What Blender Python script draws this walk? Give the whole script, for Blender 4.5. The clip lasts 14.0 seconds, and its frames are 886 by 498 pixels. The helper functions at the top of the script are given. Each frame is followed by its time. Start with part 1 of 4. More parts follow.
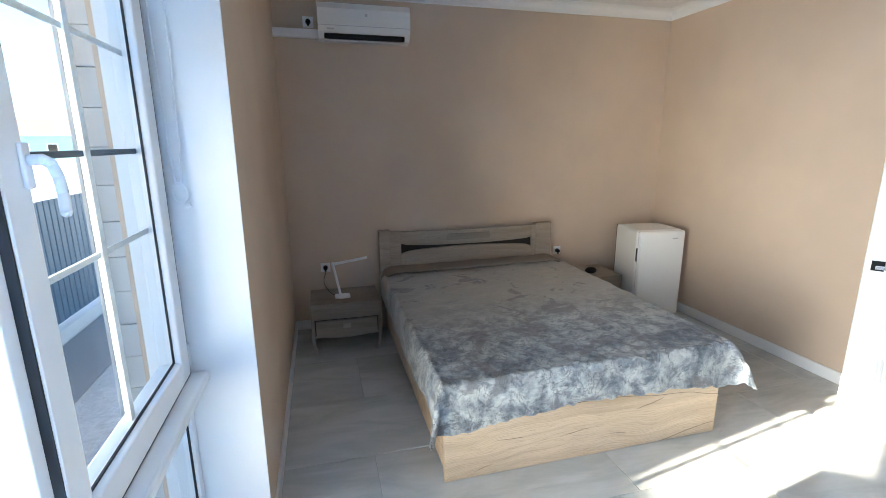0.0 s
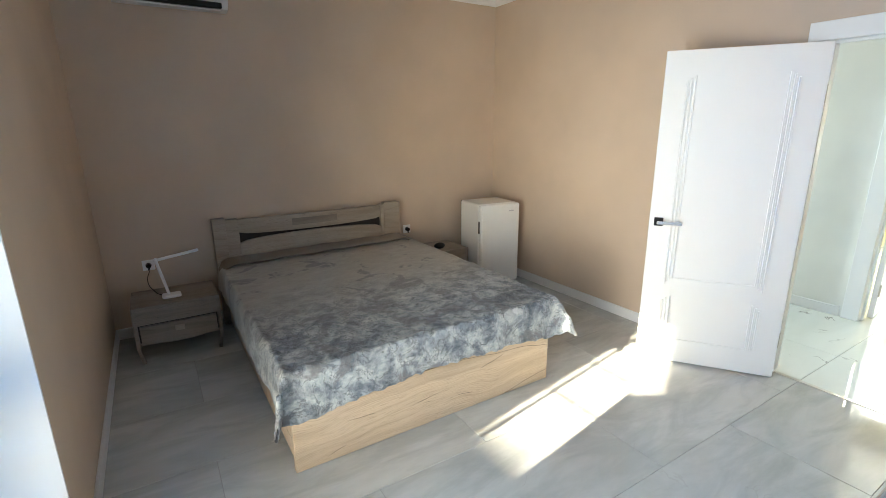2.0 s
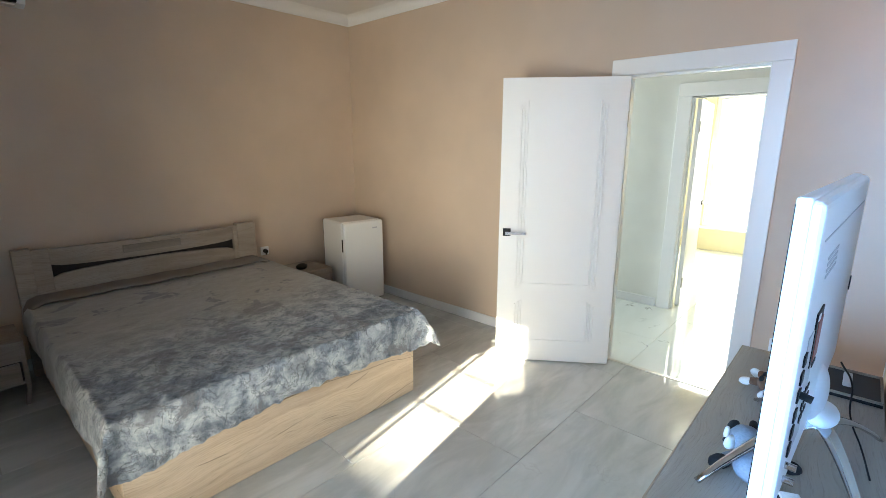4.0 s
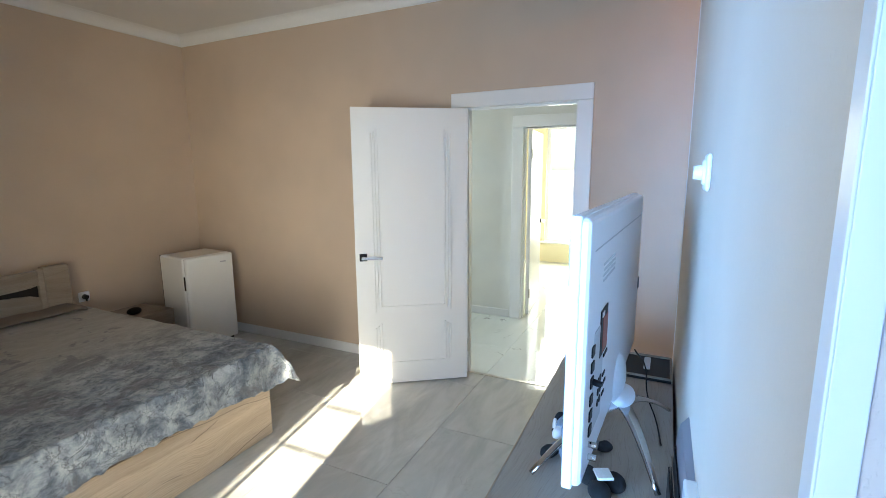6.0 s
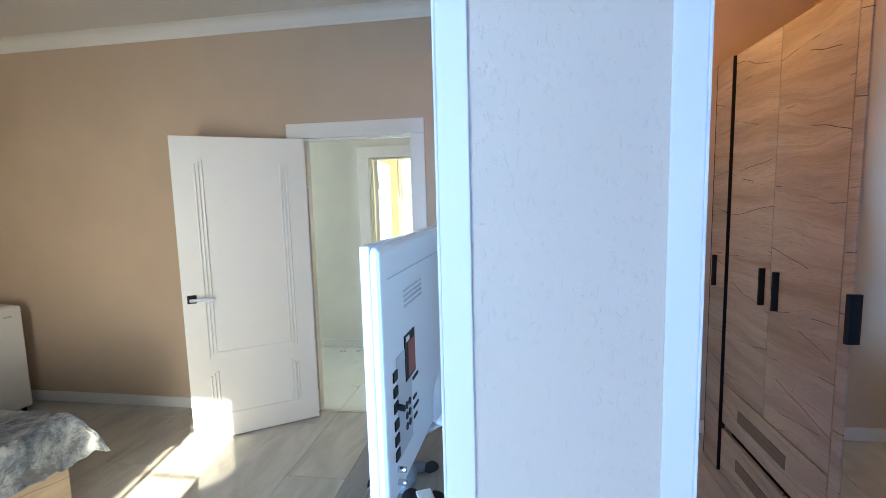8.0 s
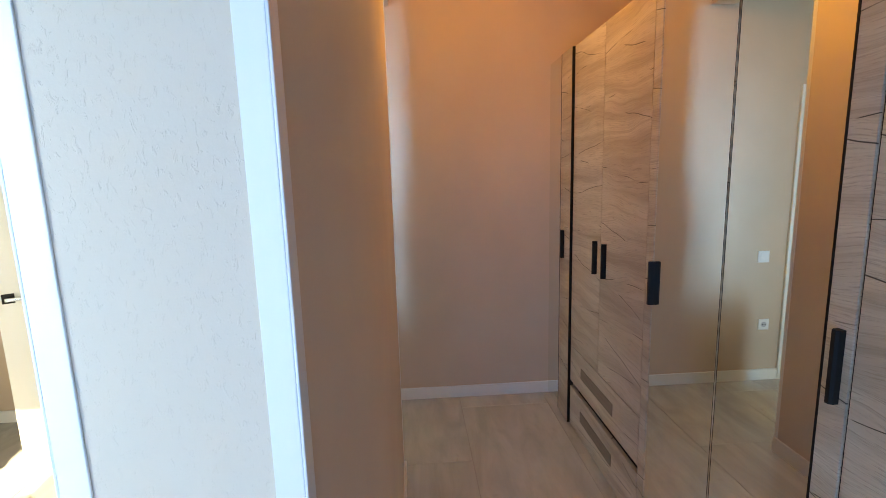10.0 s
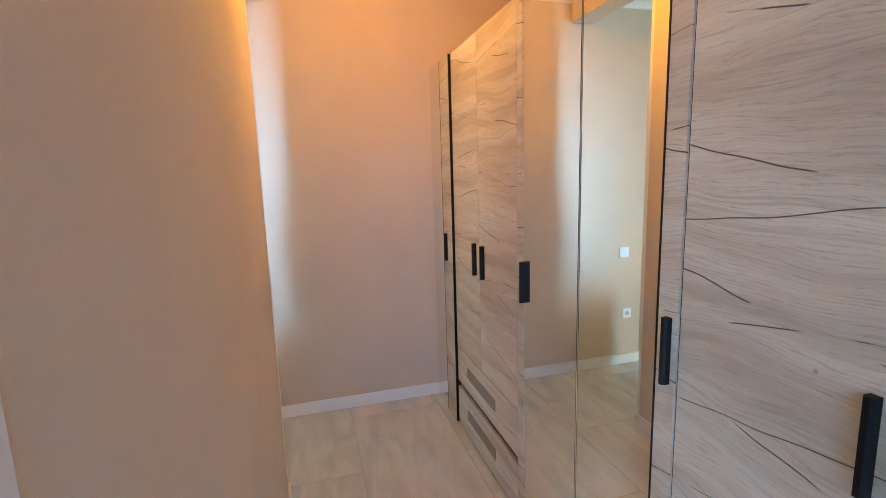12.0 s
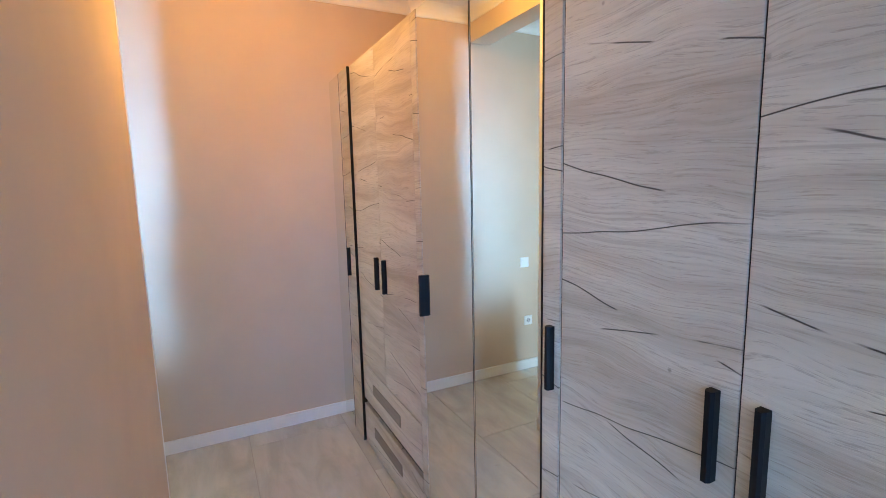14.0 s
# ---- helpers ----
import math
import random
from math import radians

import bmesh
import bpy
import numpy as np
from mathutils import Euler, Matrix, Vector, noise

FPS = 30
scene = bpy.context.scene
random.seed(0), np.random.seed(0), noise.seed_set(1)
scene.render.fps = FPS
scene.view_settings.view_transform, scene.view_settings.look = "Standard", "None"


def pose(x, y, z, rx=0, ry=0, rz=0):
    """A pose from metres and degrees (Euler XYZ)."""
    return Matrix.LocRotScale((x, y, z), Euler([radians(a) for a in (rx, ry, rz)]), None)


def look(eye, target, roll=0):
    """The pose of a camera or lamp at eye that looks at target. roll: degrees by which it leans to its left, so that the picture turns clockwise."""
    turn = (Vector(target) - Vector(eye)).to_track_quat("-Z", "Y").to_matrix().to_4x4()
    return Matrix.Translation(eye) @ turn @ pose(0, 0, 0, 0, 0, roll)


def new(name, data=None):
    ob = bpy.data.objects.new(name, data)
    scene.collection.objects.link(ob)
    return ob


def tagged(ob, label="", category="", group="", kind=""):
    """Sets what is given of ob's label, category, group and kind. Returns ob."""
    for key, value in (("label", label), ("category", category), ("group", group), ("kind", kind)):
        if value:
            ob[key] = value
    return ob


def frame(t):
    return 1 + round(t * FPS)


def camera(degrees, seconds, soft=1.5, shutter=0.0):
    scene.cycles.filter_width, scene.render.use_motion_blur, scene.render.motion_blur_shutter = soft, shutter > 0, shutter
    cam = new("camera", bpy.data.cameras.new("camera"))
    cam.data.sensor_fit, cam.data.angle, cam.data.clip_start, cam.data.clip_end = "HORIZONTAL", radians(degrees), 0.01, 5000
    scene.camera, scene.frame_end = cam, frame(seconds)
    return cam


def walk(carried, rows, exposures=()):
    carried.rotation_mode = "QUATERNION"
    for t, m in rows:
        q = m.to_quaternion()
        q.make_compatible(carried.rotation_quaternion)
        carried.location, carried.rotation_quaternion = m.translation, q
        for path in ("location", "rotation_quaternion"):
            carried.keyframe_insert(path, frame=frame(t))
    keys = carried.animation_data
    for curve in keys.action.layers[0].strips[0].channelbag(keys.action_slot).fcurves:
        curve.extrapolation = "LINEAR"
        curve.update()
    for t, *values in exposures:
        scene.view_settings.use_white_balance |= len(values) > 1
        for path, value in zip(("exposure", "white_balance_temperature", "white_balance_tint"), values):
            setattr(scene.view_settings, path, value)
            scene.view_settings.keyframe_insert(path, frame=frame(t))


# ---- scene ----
cam = camera(87.3, 14.0, soft=0.6)
PATH = [
    (0, (-0.143, 0.045, 1.631), (0.355, 1.93, 1.184), -0.3),
    (0.5, (-0.097, 0.034, 1.599), (0.531, 1.87, 1.115), -0.5),
    (1, (-0.065, 0.015, 1.571), (0.708, 1.794, 1.084), -0.3),
    (1.5, (-0.046, 0.016, 1.578), (0.853, 1.729, 1.071), -0.5),
    (2, (-0.022, 0.007, 1.582), (1.0, 1.648, 1.071), -0.5),
    (2.5, (-0.002, -0.003, 1.575), (1.13, 1.569, 1.077), -0.4),
    (3, (0.015, -0.018, 1.571), (1.261, 1.47, 1.09), -0.1),
    (5.5, (0.051, -0.113, 1.574), (1.753, 0.873, 1.215), -0.2),
    (6, (0.059, -0.138, 1.579), (1.835, 0.718, 1.245), -0.4),
    (6.5, (0.07, -0.167, 1.588), (1.905, 0.565, 1.278), -0.6),
    (7, (0.078, -0.204, 1.588), (1.968, 0.389, 1.313), -0.9),
    (7.5, (0.086, -0.239, 1.587), (2.017, 0.22, 1.34), -1.3),
    (8, (0.092, -0.281, 1.584), (2.055, 0.031, 1.362), -1.5),
    (10.5, (0.096, -0.511, 1.582), (2.053, -0.736, 1.237), -1.6),
    (11, (0.1, -0.536, 1.581), (2.039, -0.877, 1.226), -1.6),
    (11.5, (0.106, -0.552, 1.58), (2.026, -0.992, 1.235), -1.6),
    (12, (0.107, -0.568, 1.584), (2.006, -1.111, 1.27), -1.7),
    (12.5, (0.105, -0.585, 1.587), (1.978, -1.222, 1.297), -1.7),
    (13, (0.1, -0.601, 1.589), (1.94, -1.334, 1.311), -1.6),
    (13.5, (0.098, -0.617, 1.59), (1.907, -1.425, 1.317), -1.6),
    (14, (0.095, -0.626, 1.591), (1.864, -1.518, 1.318), -1.3),
]
walk(cam, [(t, look(eye, target, roll)) for t, eye, target, roll in PATH],
     [(0, 3.52, 5600, 5), (1.5, 3.40, 5950, 4), (3, 3.26, 6150, 4), (6, 2.77, 6050, 5), (8, 2.71, 6350, 4), (10.5, 3.16, 7800, -1), (12, 3.69, 7350, -2), (14, 3.78, 6100, -6)])

# ---- world, sun, large lights ----
SUN_TAN = 0.52
world = bpy.data.worlds.new("world")
scene.world = world
world.use_nodes = True
wn = world.node_tree
sky = wn.nodes.new("ShaderNodeTexSky")
sky.sky_type = "NISHITA"
sky.sun_disc = False
sky.sun_elevation = math.atan(SUN_TAN)
sky.sun_rotation = math.atan2(-1.0, -0.172)
wn.links.new(sky.outputs[0], wn.nodes["Background"].inputs[0])
wn.nodes["Background"].inputs[1].default_value = 0.045


def lamp(name, kind, m, energy, colour, **more):
    data = bpy.data.lights.new(name, kind)
    data.energy, data.color = energy, colour
    if kind == "AREA":
        data.shape, data.size, data.size_y = "RECTANGLE", more["size"], more["size_y"]
        data.spread = radians(more["spread"])
    if kind == "SUN":
        data.angle = radians(more["angle"])
    if kind in ("POINT", "SPOT"):
        data.shadow_soft_size = more["soft"]
    ob = new(name, data)
    ob.matrix_world = m
    return ob


lamp("sun", "SUN", look((-10, -1.72, SUN_TAN * 10.147), (0, 0, 0)), 4.0, (1.0, 0.84, 0.62), angle=0.5)
# area lamps in the window openings, standing in for daylight
lamp("window_daylight_fill", "AREA", look((-0.70, 0.60, 1.2), (2.6, -0.10, 1.0)), 3.4, (0.58, 0.76, 1.0), size=0.48, size_y=1.9, spread=125)
# extra narrow blue lamp, added to tint the partition
lamp("window_daylight_fill", "AREA", look((-0.72, 0.60, 1.3), (1.45, -0.26, 1.25)), 2.2, (0.20, 0.48, 1.0), size=0.48, size_y=1.8, spread=40)
lamp("window_daylight_fill", "AREA", look((-0.74, -0.50, 1.25), (1.2, -0.74, 1.2)), 1.5, (0.18, 0.41, 1.0), size=0.85, size_y=1.9, spread=88)
lamp("window_daylight_fill", "AREA", look((8.05, 1.2, 1.4), (3, 1.2, 0.6)), 20, (1.0, 0.96, 0.80), size=1.6, size_y=1.9, spread=180)
# fill lamp added to brighten the hall, set in an unseen window
lamp("window_daylight_fill", "AREA", look((4.02, 3.42, 1.5), (4.02, 0, 1.0)), 4.0, (0.80, 0.96, 1.0), size=0.85, size_y=1.3, spread=180)
# added warm fill lamp low in the window, aimed at the room's far corner
lamp("window_daylight_fill", "AREA", look((-0.77, 0.90, 0.92), (3.2, 2.95, 1.35)), 2.35, (1.0, 0.84, 0.62), size=0.90, size_y=1.55, spread=70)
# warm bulb of the closet's ceiling spot
lamp("closet_bulb", "POINT", pose(2.25, -0.95, 2.70), 2.05, (1.0, 0.44, 0.075), soft=0.04)


# ---- materials ----
def mat(name, colour, rough=0.5, metal=0.0):
    m = bpy.data.materials.new(name)
    m.use_nodes = True
    b = m.node_tree.nodes["Principled BSDF"]
    b.inputs["Base Color"].default_value = (*colour, 1)
    b.inputs["Roughness"].default_value = rough
    b.inputs["Metallic"].default_value = metal
    return m


class Tree:
    """Short hand for a material's nodes."""

    def __init__(self, m):
        self.t = m.node_tree
        self.b = self.t.nodes["Principled BSDF"]

    def node(self, kind, **links):
        n = self.t.nodes.new(kind)
        for key, value in links.items():
            self.put(n, key, value)
        return n

    def put(self, n, key, value):
        k = int(key[1:]) if key[0] == "i" and key[1:].isdigit() else key
        if hasattr(value, "is_output"):
            self.t.links.new(value, n.inputs[k])
        else:
            n.inputs[k].default_value = value

    def coords(self, scale=(1, 1, 1), shuffle=False, kind="Object"):
        c = self.node("ShaderNodeTexCoord").outputs[kind]
        if shuffle:
            r = self.node("ShaderNodeObjectInfo").outputs["Random"]
            off = self.node("ShaderNodeVectorMath")
            off.operation = "SCALE"
            off.inputs[0].default_value = (13.0, 7.0, 9.0)
            self.t.links.new(r, off.inputs["Scale"])
            add = self.node("ShaderNodeVectorMath", i0=c, i1=off.outputs[0])
            c = add.outputs[0]
        mp = self.node("ShaderNodeMapping", Vector=c)
        mp.inputs["Scale"].default_value = scale
        return mp.outputs[0]

    def noise(self, vec, scale, detail=4.0, rough=0.55, distort=0.0):
        return self.node("ShaderNodeTexNoise", Vector=vec, Scale=scale, Detail=detail, Roughness=rough, Distortion=distort).outputs[0]

    def ramp(self, fac, stops):
        n = self.node("ShaderNodeValToRGB", Fac=fac)
        el = n.color_ramp.elements
        while len(el) < len(stops):
            el.new(0.5)
        for e, (p, c) in zip(el, stops):
            e.position = p
            e.color = (*c, 1) if len(c) == 3 else c
        return n.outputs[0]

    def mix(self, fac, a, b, blend="MIX"):
        n = self.t.nodes.new("ShaderNodeMix")
        n.data_type, n.blend_type = "RGBA", blend
        for k, v in ((0, fac), (6, a), (7, b)):
            if hasattr(v, "is_output"):
                self.t.links.new(v, n.inputs[k])
            else:
                n.inputs[k].default_value = v if k == 0 else (*v, 1)
        return n.outputs[2]

    def math(self, op, a, b=0.0):
        n = self.t.nodes.new("ShaderNodeMath")
        n.operation = op
        for k, v in ((0, a), (1, b)):
            if hasattr(v, "is_output"):
                self.t.links.new(v, n.inputs[k])
            else:
                n.inputs[k].default_value = v
        return n.outputs[0]

    def colour(self, c):
        self.t.links.new(c, self.b.inputs["Base Color"])

    def rough(self, c, low, high):
        n = self.node("ShaderNodeMapRange", Value=c)
        n.inputs["To Min"].default_value, n.inputs["To Max"].default_value = low, high
        self.t.links.new(n.outputs[0], self.b.inputs["Roughness"])

    def bump(self, h, strength=0.2, dist=0.002):
        n = self.node("ShaderNodeBump", Height=h, Strength=strength, Distance=dist)
        self.t.links.new(n.outputs[0], self.b.inputs["Normal"])


def wallpaper(name, colour, relief=0.30):
    m = mat(name, colour, 0.75)
    t = Tree(m)
    v = t.coords()
    big, fine = t.noise(v, 1.3, 3), t.noise(v, 110, 4, 0.65)
    light = tuple(min(1, c * 1.06) for c in colour)
    dark = tuple(c * 0.93 for c in colour)
    t.colour(t.mix(t.math("MULTIPLY", fine, 0.25), t.ramp(big, [(0.35, dark), (0.65, light)]), light))
    flecks = t.ramp(t.noise(t.node("ShaderNodeMapping", Vector=v, Scale=(1.0, 1.0, 0.5)).outputs[0], 270, 3, 0.6, 0.6), [(0.58, (0, 0, 0)), (0.70, (1, 1, 1))])
    t.bump(t.math("ADD", t.math("MULTIPLY", fine, 0.6), flecks), relief, 0.0016)
    return m


def paint(name, colour, rough, relief=0.03):
    m = mat(name, colour, rough)
    t = Tree(m)
    v = t.coords()
    n = t.noise(v, 3.0, 4)
    t.colour(t.ramp(n, [(0.3, tuple(c * 0.985 for c in colour)), (0.7, colour)]))
    t.rough(t.noise(v, 9.0, 3), max(0.02, rough - 0.012), rough + 0.018)
    t.bump(t.noise(v, 60, 3), relief, 0.001)
    return m


def timber(name, pale, mid, dark, rough=0.55, cracks=1.0, flat=False, figure=0.32):
    """Laminate with the grain along x; flat turns it for tops of boards."""
    m = mat(name, mid, rough)
    t = Tree(m)
    v = t.coords(shuffle=True)
    if flat:
        v = t.node("ShaderNodeMapping", Vector=v, Rotation=(math.pi / 2, 0, 0)).outputs[0]
    bend = t.noise(t.node("ShaderNodeMapping", Vector=v, Scale=(1.2, 2.0, 2.6)).outputs[0], 1.4, 2)
    warp = t.node("ShaderNodeCombineXYZ")
    t.t.links.new(t.math("MULTIPLY", bend, 0.16), warp.inputs[2])
    w = t.node("ShaderNodeVectorMath", i0=v, i1=warp.outputs[0]).outputs[0]
    tone = t.noise(t.node("ShaderNodeMapping", Vector=w, Scale=(0.5, 4, 7.0)).outputs[0], 1.6, 4, 0.6)
    fibre = t.noise(t.node("ShaderNodeMapping", Vector=w, Scale=(14, 120, 260.0)).outputs[0], 1.0, 4, 0.7)
    ring = t.noise(t.node("ShaderNodeMapping", Vector=w, Scale=(1.1, 14, 46.0)).outputs[0], 1.3, 3, 0.6)
    wave = t.node("ShaderNodeTexWave", Vector=t.node("ShaderNodeMapping", Vector=w, Scale=(0.30, 0.30, 1.0)).outputs[0], Scale=36.0, Distortion=5.5, Detail=3.0)
    wave.inputs["Detail Scale"].default_value = 1.1
    wave.inputs["Detail Roughness"].default_value = 0.6
    wave.bands_direction = "Z"
    years = t.ramp(wave.outputs[1], [(0.05, (figure,) * 3), (0.45, (0, 0, 0))])
    years = t.math("MULTIPLY", years, t.ramp(t.noise(t.node("ShaderNodeMapping", Vector=v, Scale=(1.0, 1.0, 2.4)).outputs[0], 1.9, 2), [(0.38, (0.15,) * 3), (0.60, (1, 1, 1))]))
    base = t.ramp(tone, [(0.32, dark), (0.48, mid), (0.64, pale)])
    base = t.mix(t.ramp(fibre, [(0.35, (0.55,) * 3), (0.46, (0, 0, 0))]), base, tuple(c * 0.72 for c in dark))
    base = t.mix(t.ramp(ring, [(0.34, (0.40,) * 3), (0.43, (0, 0, 0))]), base, tuple(c * 0.9 for c in dark))
    base = t.mix(years, base, tuple(c * 0.80 for c in dark))
    # long splits, only here and there
    ax = t.node("ShaderNodeSeparateXYZ", Vector=v).outputs
    along = t.math("ADD", ax[0], ax[1])
    sway = t.noise(t.node("ShaderNodeMapping", Vector=v, Scale=(1.0, 1.0, 0.6)).outputs[0], 2.6, 2, 0.5)
    lines = []
    for pitch, slant, swing in ((4.6, 0.55, 0.28), (3.6, -0.80, 0.28)):
        q = t.math("ADD", t.math("ADD", t.math("MULTIPLY", ax[2], pitch), t.math("MULTIPLY", along, slant)), t.math("MULTIPLY", sway, swing))
        saw = t.math("ABSOLUTE", t.math("SUBTRACT", t.math("FRACT", q), 0.5))
        lines.append(t.ramp(saw, [(0.003, (1, 1, 1)), (0.0080, (0, 0, 0))]))
    spot = t.noise(t.node("ShaderNodeMapping", Vector=v, Scale=(1.5, 1.5, 4.0)).outputs[0], 2.0, 1)
    side = t.ramp(spot, [(0.49, (0, 0, 0)), (0.51, (1, 1, 1))])
    line = t.mix(side, lines[0], lines[1])
    where = t.ramp(t.noise(t.node("ShaderNodeMapping", Vector=v, Scale=(1.5, 1.5, 4.5)).outputs[0], 2.1, 3), [(0.40, (0, 0, 0)), (0.46, (1, 1, 1))])
    crack = t.math("MULTIPLY", t.math("MULTIPLY", line, where), cracks)
    base = t.mix(crack, base, tuple(c * 0.14 for c in dark))
    knots = t.ramp(t.node("ShaderNodeTexVoronoi", Vector=v, Scale=7.0).outputs[0], [(0.018, (0.5,) * 3), (0.04, (0, 0, 0))])
    base = t.mix(t.math("MULTIPLY", knots, where), base, tuple(c * 0.3 for c in dark))
    t.colour(base)
    t.bump(t.math("SUBTRACT", t.math("MULTIPLY", fibre, 0.6), crack), 0.8, 0.0018)
    t.rough(fibre, rough - 0.08, rough + 0.12)
    return m


def marble(name, ground_tone, cloud, vein, vein_amount, rough=0.03, streaks=0.5):
    m = mat(name, ground_tone, rough)
    t = Tree(m)
    v = t.coords(shuffle=True, kind="Object")
    rot = t.node("ShaderNodeMapping", Vector=v, Scale=(1.0, 3.6, 1.0), Rotation=(0, 0, 0.55)).outputs[0]
    drift = t.noise(rot, 1.3, 6, 0.6, 0.8)
    base = t.ramp(drift, [(0.36, cloud), (0.62, ground_tone)])
    streak = t.noise(t.node("ShaderNodeMapping", Vector=v, Scale=(1.0, 3.6, 1.0), Rotation=(0, 0, 0.75)).outputs[0], 1.6, 5, 0.6, 0.6)
    base = t.mix(t.ramp(streak, [(0.34, (streaks,) * 3), (0.52, (0, 0, 0))]), base, tuple(c * 0.84 for c in cloud))
    n = t.noise(v, 1.9, 4, 0.55, 1.6)
    line = t.ramp(t.math("ABSOLUTE", t.math("SUBTRACT", n, 0.5)), [(0.003, (1, 1, 1)), (0.012, (0, 0, 0))])
    where = t.ramp(t.noise(v, 3.4, 2), [(0.60, (0, 0, 0)), (0.66, (1, 1, 1))])
    t.colour(t.mix(t.math("MULTIPLY", t.math("MULTIPLY", line, where), vein_amount), base, vein))
    t.rough(t.noise(v, 5, 4), rough, rough + 0.04)
    t.bump(t.noise(v, 2.2, 2), 0.008, 0.002)
    return m


M_WALL = wallpaper("beige wallpaper", (0.60, 0.475, 0.362))
# the beige wallpaper mixed paler, for the partition and its header
M_PART = wallpaper("beige wallpaper, paler mix", (0.69, 0.585, 0.48))
M_HALL = wallpaper("pale hall wallpaper", (0.76, 0.75, 0.69), 0.2)
M_YELLOW = wallpaper("cream yellow wallpaper", (0.84, 0.77, 0.55), 0.2)
M_CEIL = paint("white stretch ceiling", (0.74, 0.72, 0.69), 0.45)
M_CORNICE = paint("white cornice paint", (0.82, 0.81, 0.78), 0.5)
M_WHITE = paint("white satin lacquer", (0.82, 0.81, 0.78), 0.34, 0.0)
M_BASE = paint("white skirting", (0.80, 0.79, 0.77), 0.35)
M_PVC = paint("white window plastic", (0.84, 0.84, 0.85), 0.28)
M_REVEAL = paint("white reveal plaster", (0.84, 0.84, 0.84), 0.5, 0.08)
# dark copy of the window plastic: the middle bar's shade as colour
M_SHADED = paint("white bar plastic with shade painted in", (0.05, 0.06, 0.085), 0.4)
M_SEAL = mat("black rubber seal", (0.02, 0.02, 0.022), 0.6)
M_BLACK = paint("black plastic", (0.008, 0.008, 0.009), 0.5)
M_BLACK.node_tree.nodes["Principled BSDF"].inputs["Specular IOR Level"].default_value = 0.2
M_DARK = mat("dark gap", (0.015, 0.012, 0.01), 0.8)
M_STEEL = mat("chrome", (0.55, 0.54, 0.53), 0.12, 1.0)
M_LEVER = mat("bright chrome", (0.82, 0.81, 0.79), 0.22, 1.0)
M_SATIN = mat("satin steel", (0.55, 0.52, 0.47), 0.35, 1.0)
M_MIRROR = mat("mirror", (0.86, 0.88, 0.84), 0.015, 1.0)
M_GREY = paint("silver grey plastic", (0.50, 0.50, 0.53), 0.35)
M_PANEL = mat("brushed silver panel", (0.42, 0.42, 0.47), 0.38, 0.7)
M_TV = paint("white television casing", (0.78, 0.77, 0.80), 0.33)
M_FRIDGE = paint("white enamel", (0.80, 0.80, 0.78), 0.22)
M_RED = mat("reddish label", (0.30, 0.07, 0.045), 0.5)
M_SCREEN = mat("black glossy screen", (0.01, 0.01, 0.012), 0.08)
M_WARDROBE = timber("whitewashed oak laminate", (0.65, 0.595, 0.52), (0.55, 0.49, 0.42), (0.41, 0.345, 0.28), figure=0.22)
M_BED = timber("warm pale oak laminate", (0.60, 0.475, 0.34), (0.52, 0.405, 0.285), (0.42, 0.315, 0.21), cracks=0.9)
M_HEAD = timber("greyed oak laminate", (0.40, 0.335, 0.265), (0.35, 0.29, 0.225), (0.28, 0.225, 0.17), cracks=0.3)
M_STAND = timber("grey-brown oak laminate", (0.29, 0.245, 0.20), (0.25, 0.21, 0.17), (0.20, 0.165, 0.13), cracks=0.3)
M_CONSOLE = timber("pale greyed oak laminate", (0.40, 0.355, 0.305), (0.365, 0.32, 0.27), (0.32, 0.275, 0.23), cracks=0.0, flat=True, figure=0.10)
M_TILE = marble("grey-white marble tile", (0.59, 0.595, 0.57), (0.465, 0.47, 0.45), (0.36, 0.34, 0.31), 0.25, 0.02, 0.60)
M_TILE2 = marble("white marble tile with dark veins", (0.76, 0.77, 0.73), (0.72, 0.73, 0.69), (0.13, 0.12, 0.10), 0.65, 0.03, 0.1)
for m in (M_TILE, M_TILE2):
    m.node_tree.nodes["Principled BSDF"].inputs["Specular IOR Level"].default_value = 0.85
M_GROUT = mat("grey grout", (0.36, 0.35, 0.33), 0.9)


def glass_mat():
    m = bpy.data.materials.new("window glass")
    m.use_nodes = True
    t = m.node_tree
    out = t.nodes["Material Output"]
    t.nodes.remove(t.nodes["Principled BSDF"])
    clear, gloss, mixer = t.nodes.new("ShaderNodeBsdfTransparent"), t.nodes.new("ShaderNodeBsdfGlossy"), t.nodes.new("ShaderNodeMixShader")
    clear.inputs[0].default_value = (0.93, 0.96, 0.97, 1)
    gloss.inputs["Roughness"].default_value = 0.01
    mixer.inputs[0].default_value = 0.034
    t.links.new(clear.outputs[0], mixer.inputs[1])
    t.links.new(gloss.outputs[0], mixer.inputs[2])
    t.links.new(mixer.outputs[0], out.inputs[0])
    return m


M_GLASS = glass_mat()


